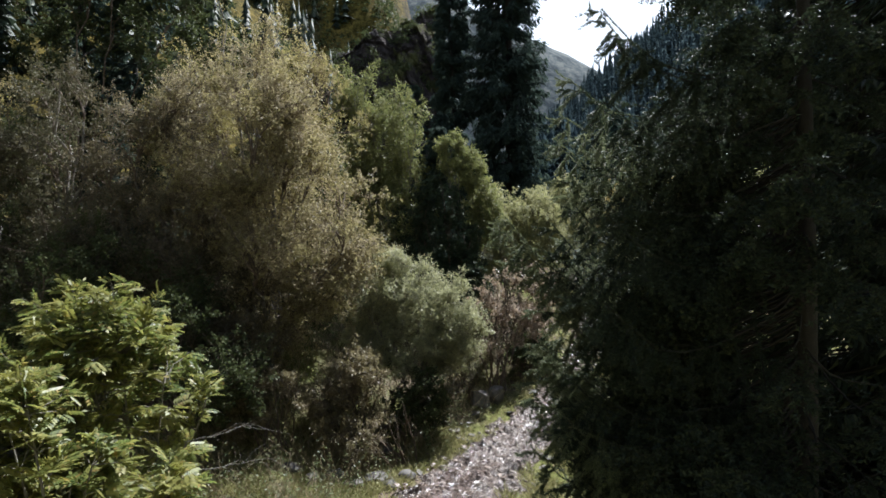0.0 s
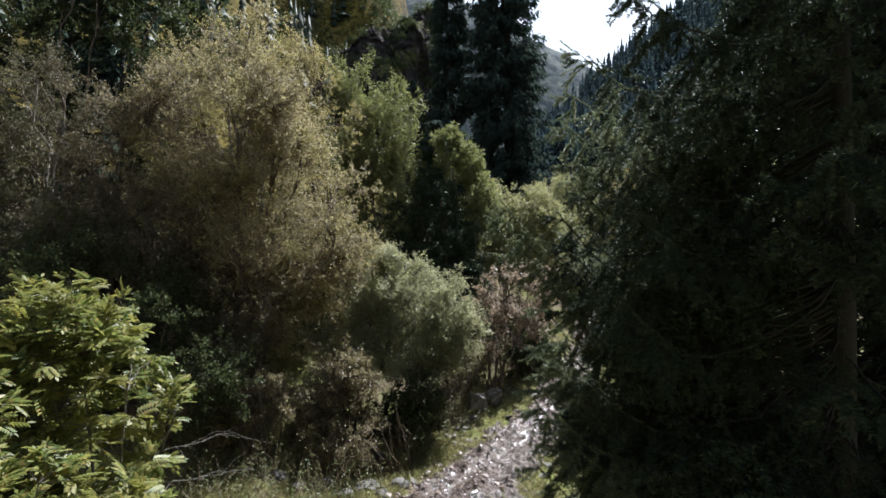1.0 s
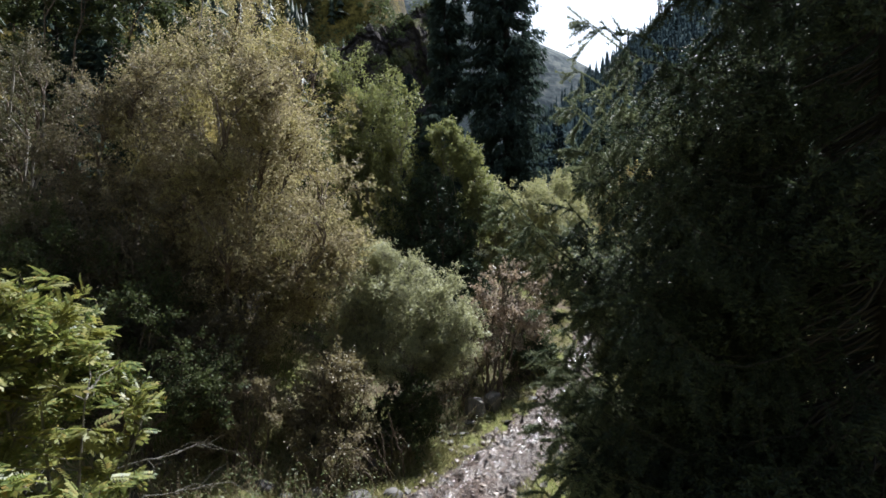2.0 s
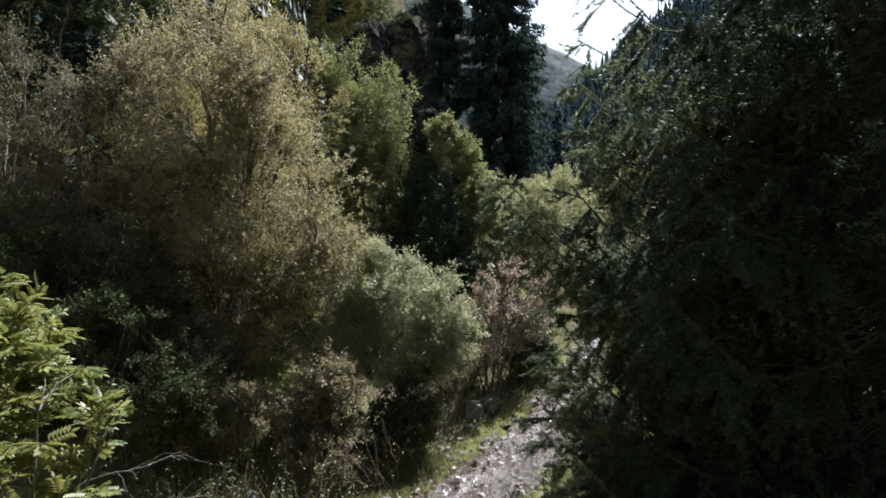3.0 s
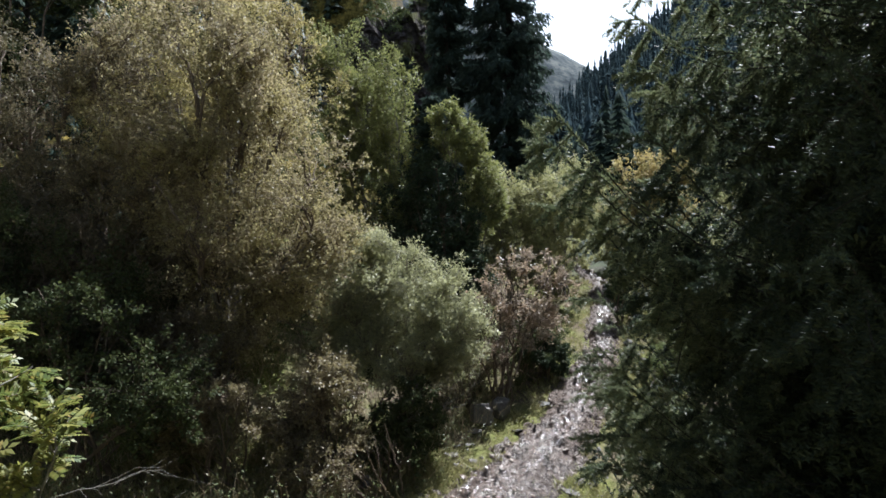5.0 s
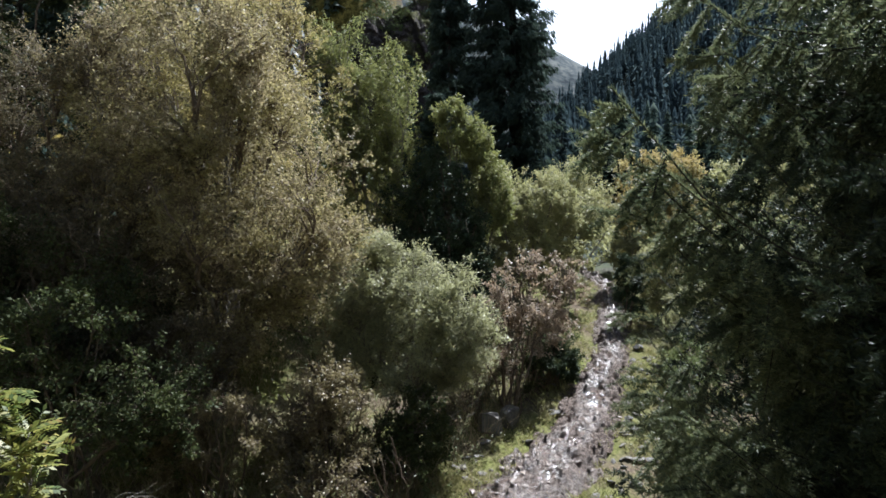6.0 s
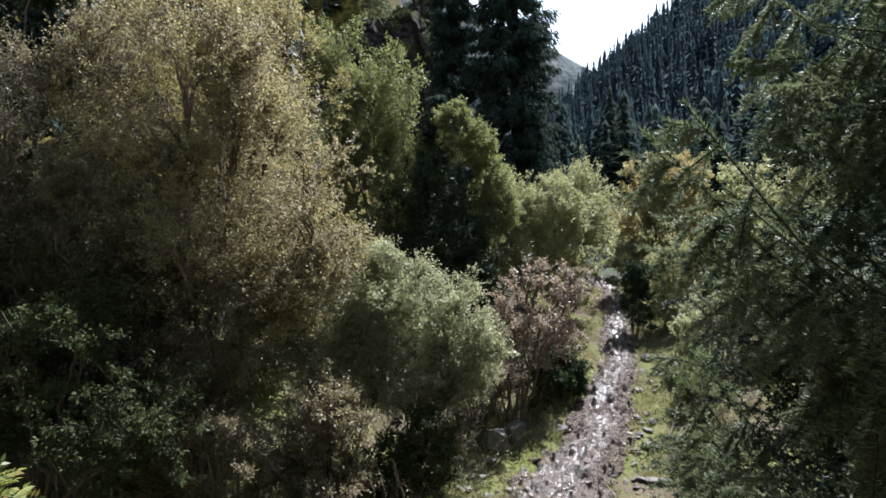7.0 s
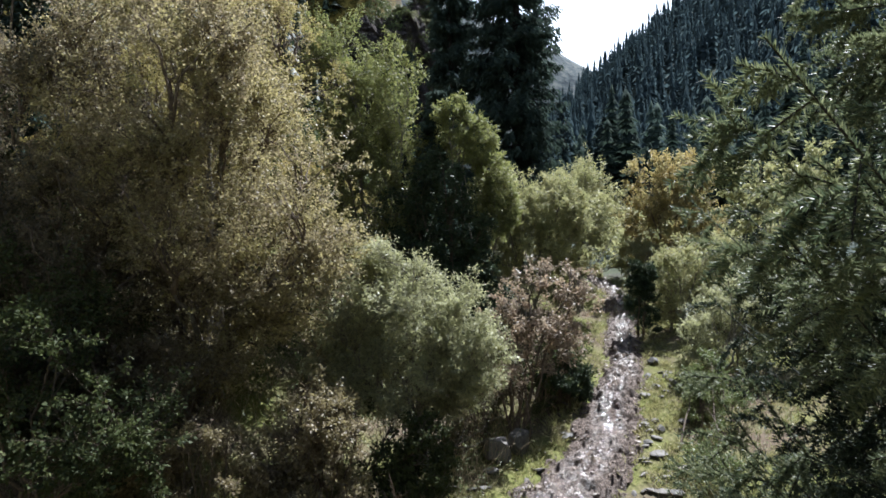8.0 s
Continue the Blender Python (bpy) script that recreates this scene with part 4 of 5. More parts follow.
def conifer(name, place, tall, radius, seed, label, limbs=260, per=34, length=0.5, width=0.13, bare=0.06, droop=0.5, material=None, group="", taper=0.72, loose=0.0, whorls=0):
    rng = np.random.default_rng(seed)
    root = thing(name, place, label, "tree", group)
    t = np.linspace(0, 1, 10)
    S = np.stack([0.02 * tall * (lattice(np.stack([t * 3, t * 0, t * 0 + seed], -1)) - 0.5), 0 * t, t * tall - 0.15], -1)[None]
    v, q = tubes(S, (0.011 * tall * (1 - 0.97 * t))[None] + 0.01, 9)
    piece("trunk", v, [q], SPRUCE_BARK, root)
    h = bare + (0.985 - bare) * np.sort(rng.random(limbs) ** 1.1)
    if whorls:
        h = (np.round(h * whorls) + 0.22 * rng.normal(0, 1, limbs)) / whorls
        h = np.clip(h, bare, 0.985)
    a = rng.random(limbs) * 6.283
    r = radius * (1 - h) ** taper * (0.62 + 0.5 * rng.random(limbs)) + 0.12
    A = np.stack([0 * h, 0 * h, h * tall], 1)
    B = A + np.stack([np.cos(a) * r, np.sin(a) * r, r * (0.25 * (h - 0.55) - 0.16) + 0.0 * h], 1)
    P = splines(A, B, 5, -0.06, rng, 0.015)
    v1 = tubes(P, (0.006 + 0.007 * r)[:, None] * np.linspace(1, 0.3, 5)[None], 4)
    tagged(piece("branchwork", v1[0], [v1[1]], SPRUCE_BARK, root), kind="stuff")
    v, q = sprays(A, B, rng, per, length, width, droop, loose)
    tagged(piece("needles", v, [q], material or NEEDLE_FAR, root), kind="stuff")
    return root


conifer("spruce_tree", at_ground(3.95, 36, 0.1), 31, 2.95, 51, "tall dark narrow spruce against the bright sky", limbs=760, per=130, length=0.36, width=0.08, taper=0.4, droop=0.75, material=NEEDLE_FIR, loose=0.12, whorls=66)
conifer("spruce_tree", at_ground(0.6, 37, 0.1), 23, 1.75, 52, "slim dark spruce beside a taller one", limbs=420, per=120, length=0.32, width=0.08, taper=0.55, droop=0.75, material=NEEDLE_FIR, loose=0.12, whorls=50)
conifer("spruce_tree", at_ground(-17.0, 27, 0.1), 19, 2.8, 53, "dark spruce above the birches", limbs=260, per=80, length=0.42, width=0.09, material=NEEDLE_FIR)
conifer("spruce_tree", at_ground(-17.5, 21.5, 0.1), 13, 2.6, 58, "dark spruce at the edge of the birches", limbs=260, per=80, length=0.36, width=0.08, material=NEEDLE_FIR)
conifer("spruce_tree", at_ground(-13.4, 25, 0.1), 17, 2.8, 54, "dark spruce in shade behind the birches", limbs=260, per=80, length=0.42, width=0.09, material=NEEDLE_FIR)
conifer("spruce_tree", at_ground(-0.2, 23.6, 0.1), 8.2, 1.5, 66, "dark young spruce between the willows", limbs=260, per=70, length=0.26, width=0.05, material=NEEDLE_FIR, taper=0.8)
conifer("spruce_tree", at_ground(-1.7, 31, 0.1), 10, 1.9, 59, "dark young spruce behind the willows", limbs=220, per=50, length=0.36, width=0.1, material=NEEDLE_FIR)
for x, y, tall, s in ((17.6, 66, 10.5, 55), (19.0, 67, 10.5, 56), (14.3, 70, 12.5, 57)):
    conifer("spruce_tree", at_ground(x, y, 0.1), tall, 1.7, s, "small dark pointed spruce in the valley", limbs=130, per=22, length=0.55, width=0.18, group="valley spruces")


def wood(name, x, y, tall, wide, tiers, seed, label, sides=9, material=None):
    """Spruces far off, as one mass: each a trunk with ragged drooping skirts of branches."""
    rng = np.random.default_rng(seed)
    n = len(x)
    z = land(x, y)
    h = np.linspace(0.04, 0.91, tiers)[None] + 0.35 / tiers * rng.normal(0, 1, (n, tiers))
    r = wide[:, None] * np.clip(1.03 - h, 0.03, 1) ** 0.8 * (0.6 + 0.65 * rng.random((n, tiers)))
    a = np.arange(sides * 2)[None, None] * np.pi / sides + 6.283 * rng.random((n, tiers, 1)) + 0.12 * rng.normal(0, 1, (n, tiers, sides * 2))
    jag = np.where(np.arange(sides * 2) % 2, 0.62, 1.0)[None, None] * (0.6 + 0.7 * rng.random((n, tiers, sides * 2)))
    R = r[..., None] * jag
    drop = (1.5 / tiers * tall)[:, None, None] * (0.25 + 0.75 * jag)
    rim = np.stack([x[:, None, None] + np.cos(a) * R, y[:, None, None] + np.sin(a) * R, (z[:, None] + h * tall[:, None])[..., None] - drop + 0.4 * r[..., None]], -1)
    tip = np.stack([np.broadcast_to(x[:, None], h.shape), np.broadcast_to(y[:, None], h.shape), z[:, None] + (h + 0.9 / tiers) * tall[:, None]], -1)
    v = np.concatenate([rim, tip[:, :, None]], 2).reshape(-1, 3)
    k = sides * 2
    base = np.arange(n * tiers)[:, None] * (k + 1)
    c = np.arange(k)[None]
    f = np.stack([base + c, base + (c + 1) % k, np.broadcast_to(base + k, (n * tiers, k))], -1).reshape(-1, 3)
    S = np.stack([np.stack([x, y, z - 0.5], 1), np.stack([x, y, z + tall * 0.97], 1)], 1)
    t = tubes(S, np.stack([0.008 * tall, np.full(n, 0.02)], 1), 4)
    v, f = joined([(v, f), t])
    tagged(piece(name, v, f, material or NEEDLE_FAR), label, "forest", kind="stuff")


def hillside_wood():
    rng = np.random.default_rng(60)
    n = 3400
    u, y = 0.14 + 0.66 * rng.random(n), 85 + 275 * rng.random(n) ** 0.75
    x = u * y
    z = land(x, y)
    keep = (z > 0.1 * y) & (lattice(np.stack([x * 0.05, y * 0.05, x * 0], -1)) > 0.1) & (rng.random(n) < 0.42 + 0.4 * y / 350)
    x, y = x[keep], y[keep]
    tall = 7 + 12 * rng.random(len(x)) ** 0.8
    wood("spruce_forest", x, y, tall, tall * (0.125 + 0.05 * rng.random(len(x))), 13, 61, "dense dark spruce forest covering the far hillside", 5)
    # the nearer edge of the wood
    for lo, hi, n, tiers, seed, sides in ((52, 72, 56, 26, 62, 15), (70, 106, 120, 21, 64, 11)):
        y = lo + (hi - lo) * rng.random(n)
        x = 0.17 * y + 3 + (0.75 * y) * rng.random(n) ** 1.1
        tall = 5 + 9 * rng.random(n)
        wood("spruce_forest", x, y, tall, tall * (0.17 + 0.05 * rng.random(n)), tiers, seed, "edge of a dark spruce forest above the valley floor", sides, NEEDLE_YOUNG if hi < 80 else NEEDLE_FIR)
    # young trees at the foot of the hill
    n = 24
    y = 40 + 12 * rng.random(n)
    x = 0.3 * y + 2 + 0.6 * y * rng.random(n)
    tall = 3.5 + 5 * rng.random(n)
    wood("spruce_forest", x, y, tall, tall * (0.17 + 0.05 * rng.random(n)), 24, 67, "young dark spruces at the foot of the hill", 15, NEEDLE_YOUNG)
    # scattered on the mountainside
    n = 130
    y = 45 + 70 * rng.random(n)
    x = -14 - 75 * rng.random(n)
    tall = 6 + 8 * rng.random(n)
    wood("spruce_forest", x, y, tall, tall * (0.14 + 0.04 * rng.random(n)), 11, 63, "scattered dark spruces on the steep mountainside", 8, NEEDLE_DARK_SHADED)


hillside_wood()


def slope_scrub():
    """Rounded bushes dotted over the steep grass."""
    rng = np.random.default_rng(65)
    n = 4200
    x, y = 6 - 50 * rng.random(n), 64 + 80 * rng.random(n)
    keep = lattice(np.stack([x * 0.12, y * 0.12, x * 0], -1)) > 0.35
    x, y = x[keep], y[keep]
    n = len(x)
    size = 0.6 + 1.5 * rng.random(n) ** 1.5
    per = 26
    who = np.repeat(np.arange(n), per)
    d = unit(rng.normal(0, 1, (n * per, 3)))
    d[:, 2] = np.abs(d[:, 2])
    p = np.stack([x, y, land(x, y)], 1)[who] + d * (size[who] * (0.7 + 0.4 * rng.random(n * per)))[:, None]
    v, q = blades(p, rng.normal(0, 1, (n * per, 3)), d + rng.normal(0, 0.5, (n * per, 3)), 0.4 + 0.3 * rng.random(n * per), 0.3, 0.15, 0.1)
    tagged(piece("slope_scrub", v, [q], DARK_LEAF), "olive green bushes dotted over the steep slope", "bushes", kind="stuff")
    # willow scrub on the valley floor
    n, per = 420, 130
    y = 36 + 34 * rng.random(n)
    x = 0.24 * y + 0.75 * y * rng.random(n)
    size = 0.6 + 1.3 * rng.random(n) ** 1.5
    who = np.repeat(np.arange(n), per)
    d = unit(rng.normal(0, 1, (n * per, 3)))
    d[:, 2] = np.abs(d[:, 2])
    k = 0.75 + 0.35 * lattice(d * 2.2 + who[:, None] * 3.7) + 0.12 * rng.random(n * per)
    p = np.stack([x, y, land(x, y)], 1)[who] + d * (size[who] * k)[:, None] * np.array((1, 1, 1.25))
    v, q = blades(p, rng.normal(0, 1, (n * per, 3)), d + rng.normal(0, 0.5, (n * per, 3)), 0.2 + 0.16 * rng.random(n * per), 0.12, 0.15, 0.1)
    tagged(piece("valley_scrub", v, [q], YELLOW_LEAF), "yellow-green willow scrub on the valley floor", "bushes", kind="stuff")


slope_scrub()


# limbs that reach out over the trail: their tips
REACH = ((0.51, 6.34, 5.79), (0.45, 6.49, 5.67), (0.75, 6.5, 5.5), (0.72, 6.65, 5.3), (0.95, 6.6, 5.5), (1.05, 6.4, 5.7), (1.2, 6.5, 5.4), (1.0, 6.9, 5.2), (1.3, 6.6, 4.9), (1.3, 6.3, 4.5), (1.35, 5.0, 4.75), (1.7, 5.8, 6.0), (1.65, 5.75, 6.75), (1.35, 6.9, 4.0), (1.3, 6.0, 3.6),
         (1.48, 7.35, 6.5), (1.5, 7.3, 6.9), (1.5, 5.4, 7.4), (1.5, 6.3, 7.0), (1.3, 5.5, 4.0), (1.5, 5.2, 5.5), (1.4, 5.7, 5.15), (1.7, 6.9, 6.6), (1.55, 7.2, 6.1))


def near_spruce(x0, y0, tall, seed, wide_at, limbs, reach, label):
    """A big spruce close by: trunk, limbs with side branches and shoots, single needles on each limb."""
    rng = np.random.default_rng(seed)
    base = at_ground(x0, y0, 0.1)
    root = thing("spruce_tree", base, label, "tree")
    t = np.linspace(0, 1, 14)
    S = np.stack([0.05 * np.sin(t * 5), 0.04 * np.cos(t * 4), t * tall], -1)[None]
    v, q = tubes(S, (0.013 * tall * (1 - 0.96 * t))[None] + 0.008, 12)
    piece("trunk", v, [q], SPRUCE_BARK, root)
    # whorls all round, thicker set towards the light over the trail
    n = limbs
    h = 0.8 + (tall - 1.3) * rng.random(n) ** 1.25
    a = np.where(rng.random(n) < 0.74, np.pi * (0.55 + 0.95 * rng.random(n)), rng.random(n) * 6.283)
    r = wide_at * np.clip(1 - h / tall, 0, 1) ** 0.5 * (0.6 + 0.36 * rng.random(n))
    A = np.stack([0 * h, 0 * h, h], 1)
    B = A + np.stack([np.cos(a) * r, np.sin(a) * r, -0.22 * r + 0.1 * rng.normal(0, 1, n)], 1)
    if len(reach):
        tips = np.array(reach) - np.array(base)
        # the outermost tips turn up and carry on a little
        out = (tips[:, 0] + base[0] < 1.25) & (tips[:, 2] + base[2] > 5)
        tips = tips + np.where(out[:, None], np.array((0.14, 0.0, -0.26)), 0)
        A, B = np.concatenate([A, np.stack([0 * tips[:, 0], 0 * tips[:, 0], tips[:, 2] + np.where(out, -0.5, 0.3)], 1)]), np.concatenate([B, tips])
    level = B[:, 2] + base[2]
    up = np.array((0, 0, 1.0))
    K = 9
    for i in range(len(A)):
        a1, b1 = A[i:i + 1], B[i:i + 1]
        r = float(np.linalg.norm(b1 - a1))
        reaching = i >= n
        seen = b1[0, 0] < 0.8 and 0.5 < level[i] < 10
        fine = reaching and b1[0, 0] + x0 < 1.6
        nb, ns, wide, dense, grow = (17, 8, 0.0065, 540, 1.15) if fine else (16, 7, 0.012, 160, 1.5) if reaching else (17, 6, 0.017, 85, 1.7) if seen else (11, 4, 0.026, 50, 1.9)
        P = splines(a1, b1, K, -0.16 if reaching else -0.1, rng, 0.012)[0]
        P[-3:, 2] += np.array((0.0, 0.03, 0.1)) * r * (0.8 if reaching else 0.4)
        limb = tubes(P[None], ((0.004 + 0.0042 * r) * np.linspace(1, 0.15, K))[None], 5)
        f = unit(b1 - a1)
        side = unit(np.cross(f, up))
        # side branches, the last one carrying on the limb
        s = np.sort(0.22 + 0.76 * rng.random(nb) ** 0.8)
        s[-1] = 0.97
        j = np.clip((s * (K - 1)).astype(int), 0, K - 2)
        p = P[j] + (P[j + 1] - P[j]) * (s * (K - 1) - j)[:, None]
        sg = np.where(np.arange(nb) % 2, 1.0, -1.0)[:, None]
        sg[-1] = 0
        fall = (0.3 + 0.9 * rng.random((nb, 1))) if reaching else (0.1 + 0.75 * rng.random((nb, 1)) ** 1.6)
        fall[-1] = -0.25
        way = unit(f * (0.55 + 0.35 * rng.random((nb, 1))) + side * sg * (0.55 + 0.4 * rng.random((nb, 1))) - up * fall)
        ln = (0.32 + 0.5 * rng.random(nb)) * (1.2 - 0.85 * s) * min(1.0, 0.35 + r / 3)
        ln = np.maximum(ln, 0.14)
        Q = splines(p, p + way * ln[:, None], 5, 0.0, rng, 0.02)
        Q[..., 2] -= (np.linspace(0, 1, 5)[None] ** 2) * 0.2 * ln[:, None]
        # short shoots along them
        w2 = np.repeat(np.arange(nb), ns)
        s2 = 0.15 + 0.8 * rng.random(len(w2))
        j2 = np.clip((s2 * 4).astype(int), 0, 3)
        p2 = Q[w2, j2] + (Q[w2, j2 + 1] - Q[w2, j2]) * (s2 * 4 - j2)[:, None]
        ax2 = unit(Q[w2, 4] - Q[w2, 0])
        lat = unit(np.cross(ax2, up)) * rng.choice((-1, 1), len(w2))[:, None]
        d2 = unit(ax2 * 0.7 + lat * (0.25 + 0.45 * rng.random((len(w2), 1))) + up * rng.normal(-0.45, 0.35, (len(w2), 1)))
        l2 = (0.07 + 0.16 * rng.random(len(w2))) * (1.3 - 0.6 * s2) * (1.0 if reaching else 1.35)
        Q2 = splines(p2, p2 + d2 * l2[:, None], 5, 0.0, rng, 0.03)
        v, fc = joined([limb, tubes(Q[:, ::2], np.full((nb, 3), 0.0035), 3)])
        branch = piece("branch", v, fc, SPRUCE_BARK, root)
        LQ = np.stack([P[3 + k:4 + k] + (P[4 + k:5 + k] - P[3 + k:4 + k]) * np.linspace(0, 1, 5)[:, None] for k in range(5)])
        QQ, LL = np.concatenate([Q, Q2, LQ]), np.concatenate([ln, l2, np.linalg.norm(LQ[:, 4] - LQ[:, 0], axis=1)])
        own = np.repeat(np.arange(len(QQ)), np.maximum(5, LL * dense).astype(int))
        k = len(own)
        s3 = rng.random(k)
        j3 = np.clip((s3 * 4).astype(int), 0, 3)
        seg = QQ[own, j3 + 1] - QQ[own, j3]
        p3 = QQ[own, j3] + seg * (s3 * 4 - j3)[:, None]
        ax = unit(seg)
        rad = unit(np.cross(ax, rng.normal(0, 1, (k, 3))) + 0.35 * up)
        d3 = unit(ax * 0.75 + rad)
        sd = unit(np.cross(d3, rng.normal(0, 1, (k, 3)))) * wide * 0.5
        L3 = ((0.021 + 0.012 * rng.random(k)) * grow)[:, None]
        tri = np.stack([p3 - sd, p3 + sd, p3 + d3 * L3], 1).reshape(-1, 3)
        # outer tips take the lit colour, the rest the colour darkened for shade
        tagged(piece("needles", tri, [np.arange(3 * k).reshape(k, 3)], NEEDLE_LIT if reaching and level[i] > 2.4 and (b1[0, 1] + y0 > 6.7 or b1[0, 0] + x0 < 1.15) and b1[0, 0] + x0 < 2.1 else NEEDLE_DARK_SHADED, branch), kind="stuff")
    return root


rng_reach = np.random.default_rng(70)
more = np.stack([1.0 + 0.9 * rng_reach.random(20), 5.2 + 2.6 * rng_reach.random(20), 2.6 + 5.2 * rng_reach.random(20) ** 1.1], 1)
more[:, 0] += 0.3 * (more[:, 2] < 4.2)
more[:, 0] = np.maximum(more[:, 0], np.where(more[:, 2] > 5.2, 1.5, 1.3))
low = np.stack([1.6 + 1.2 * rng_reach.random(70), 7.0 + 2.8 * rng_reach.random(70), 2.6 + 2.8 * rng_reach.random(70)], 1)
high = np.stack([1.9 + 1.0 * rng_reach.random(22), 6.6 + 1.8 * rng_reach.random(22), 5.0 + 2.4 * rng_reach.random(22)], 1)
skirt = np.stack([0.9 + 0.5 * rng_reach.random(22), 5.2 + 1.4 * rng_reach.random(22), 1.6 + 2.4 * rng_reach.random(22)], 1)
under = np.stack([1.9 + 1.3 * rng_reach.random(36), 7.0 + 3.4 * rng_reach.random(36), 0.9 + 2.4 * rng_reach.random(36)], 1)
hem = np.stack([1.25 + 0.6 * rng_reach.random(16), 6.8 + 1.2 * rng_reach.random(16), 2.9 + 1.1 * rng_reach.random(16)], 1)
more = np.concatenate([more, low, high, skirt, under, hem])
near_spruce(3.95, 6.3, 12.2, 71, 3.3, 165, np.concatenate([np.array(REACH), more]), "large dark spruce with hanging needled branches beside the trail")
near_spruce(5.5, 9.4, 11.0, 72, 3.6, 210, (), "dark spruce standing behind a larger one")
# two tall spruces added on the sun's side to shade the near one
conifer("spruce_tree", at_ground(8.4, 11.6, 0.1), 19, 3.0, 74, "tall dark spruce added to shade the large spruce beside the trail", limbs=420, per=60, length=0.34, width=0.08, material=NEEDLE_DARK_SHADED, bare=0.04)
conifer("spruce_tree", at_ground(10.6, 9.0, 0.1), 18, 3.0, 75, "tall dark spruce added to shade the large spruce beside the trail", limbs=380, per=50, length=0.34, width=0.08, material=NEEDLE_DARK_SHADED, bare=0.04)
conifer("spruce_tree", at_ground(11.8, 15.0, 0.1), 16, 2.8, 76, "dark spruce at the edge of the stand", limbs=260, per=46, length=0.36, width=0.09, material=NEEDLE_DARK_SHADED, bare=0.04)
conifer("spruce_tree", at_ground(7.4, 8.6, 0.1), 14, 2.6, 73, "dark spruce in the stand beside the trail", limbs=300, per=60, length=0.3, width=0.06, material=NEEDLE_DARK_SHADED, bare=0.08)


# ---- rocks ----
def cliff():
    """A dark broken crag standing out of the mountainside."""
    u, w = np.meshgrid(np.linspace(-24, 0.6, 180), np.linspace(8, 58, 300), indexing="ij")
    big = rough_noise(u * 1.0, w * 0.5, 0.12, 5, 21.0)
    y = 80 + 0.5 * (w - 26) + 13 * big
    # split blocks of three sizes, leaning with the bedding
    a, b = u + 0.35 * w + 2.5 * rough_noise(u, w, 0.25, 3, 33.0), w - 0.25 * u + 2.5 * rough_noise(u, w, 0.25, 3, 37.0)
    for cell, push, k in ((5.2, 3.2, 1), (2.1, 1.7, 2), (0.8, 0.8, 3)):
        y = y + push * hashed(np.stack([np.floor(a / cell), np.floor(b / (cell * 1.5)), np.full(u.shape, k)], -1).astype(np.int64))
    over = smooth(-1.5, 4.5, w - (42.5 + 0.5 * (u + 6.5)) + 6 * rough_noise(u, w, 0.3, 4, 51.0))
    y = y + 30 * over
    lean = 0.25 * (w - 30)
    v = np.stack([u - lean * 0.3, y, w], -1).reshape(-1, 3)
    # bushes rooted on the ledges
    rng = np.random.default_rng(92)
    n, per = 110, 90
    at = v[rng.choice(np.flatnonzero((v[:, 2] > 22) & (over.ravel() < 0.3) & (v[:, 0] > -18)), n)]
    size = 0.5 + 1.0 * rng.random(n) ** 1.4
    who = np.repeat(np.arange(n), per)
    d = unit(rng.normal(0, 1, (n * per, 3)) + np.array((0, -0.6, 0.3)))
    p = at[who] + d * (size[who] * (0.5 + 0.6 * rng.random(n * per)))[:, None]
    bv, bq = blades(p, rng.normal(0, 1, (n * per, 3)), d + rng.normal(0, 0.5, (n * per, 3)), 0.26 + 0.2 * rng.random(n * per), 0.16, 0.15, 0.1)
    tagged(piece("crag_scrub", bv, [bq], DARK_LEAF), "small green bushes clinging to the crag", "bushes", kind="stuff")
    i = np.arange(u.size).reshape(u.shape)
    q = np.stack([i[:-1, :-1], i[:-1, 1:], i[1:, 1:], i[1:, :-1]], -1).reshape(-1, 4)
    q = q[over.ravel()[q[:, 0]] < 0.5]
    tagged(piece("cliff", v, [q[:, ::-1]], CRAG, even=False), "dark broken rock crag on the mountainside", "cliff", kind="structure")


cliff()


def rock_mesh(name, seed, flat=0.7, sub=2, cut=0.25):
    bm = bmesh.new()
    bmesh.ops.create_icosphere(bm, subdivisions=sub, radius=0.5)
    rng = np.random.default_rng(seed)
    planes = [(Vector(unit(rng.normal(0, 1, 3))), 0.28 + 0.14 * rng.random()) for _ in range(9)]
    for v in bm.verts:
        for nrm, d in planes:
            over = v.co.dot(nrm) - d
            if over > 0:
                v.co -= nrm * over * 0.92
        v.co += v.co.normalized() * 0.03 * noise.noise(v.co * 5 + Vector((seed, 0, 0)))
        v.co.z *= flat
    me = bpy.data.meshes.new(name)
    bm.to_mesh(me)
    bm.free()
    return me


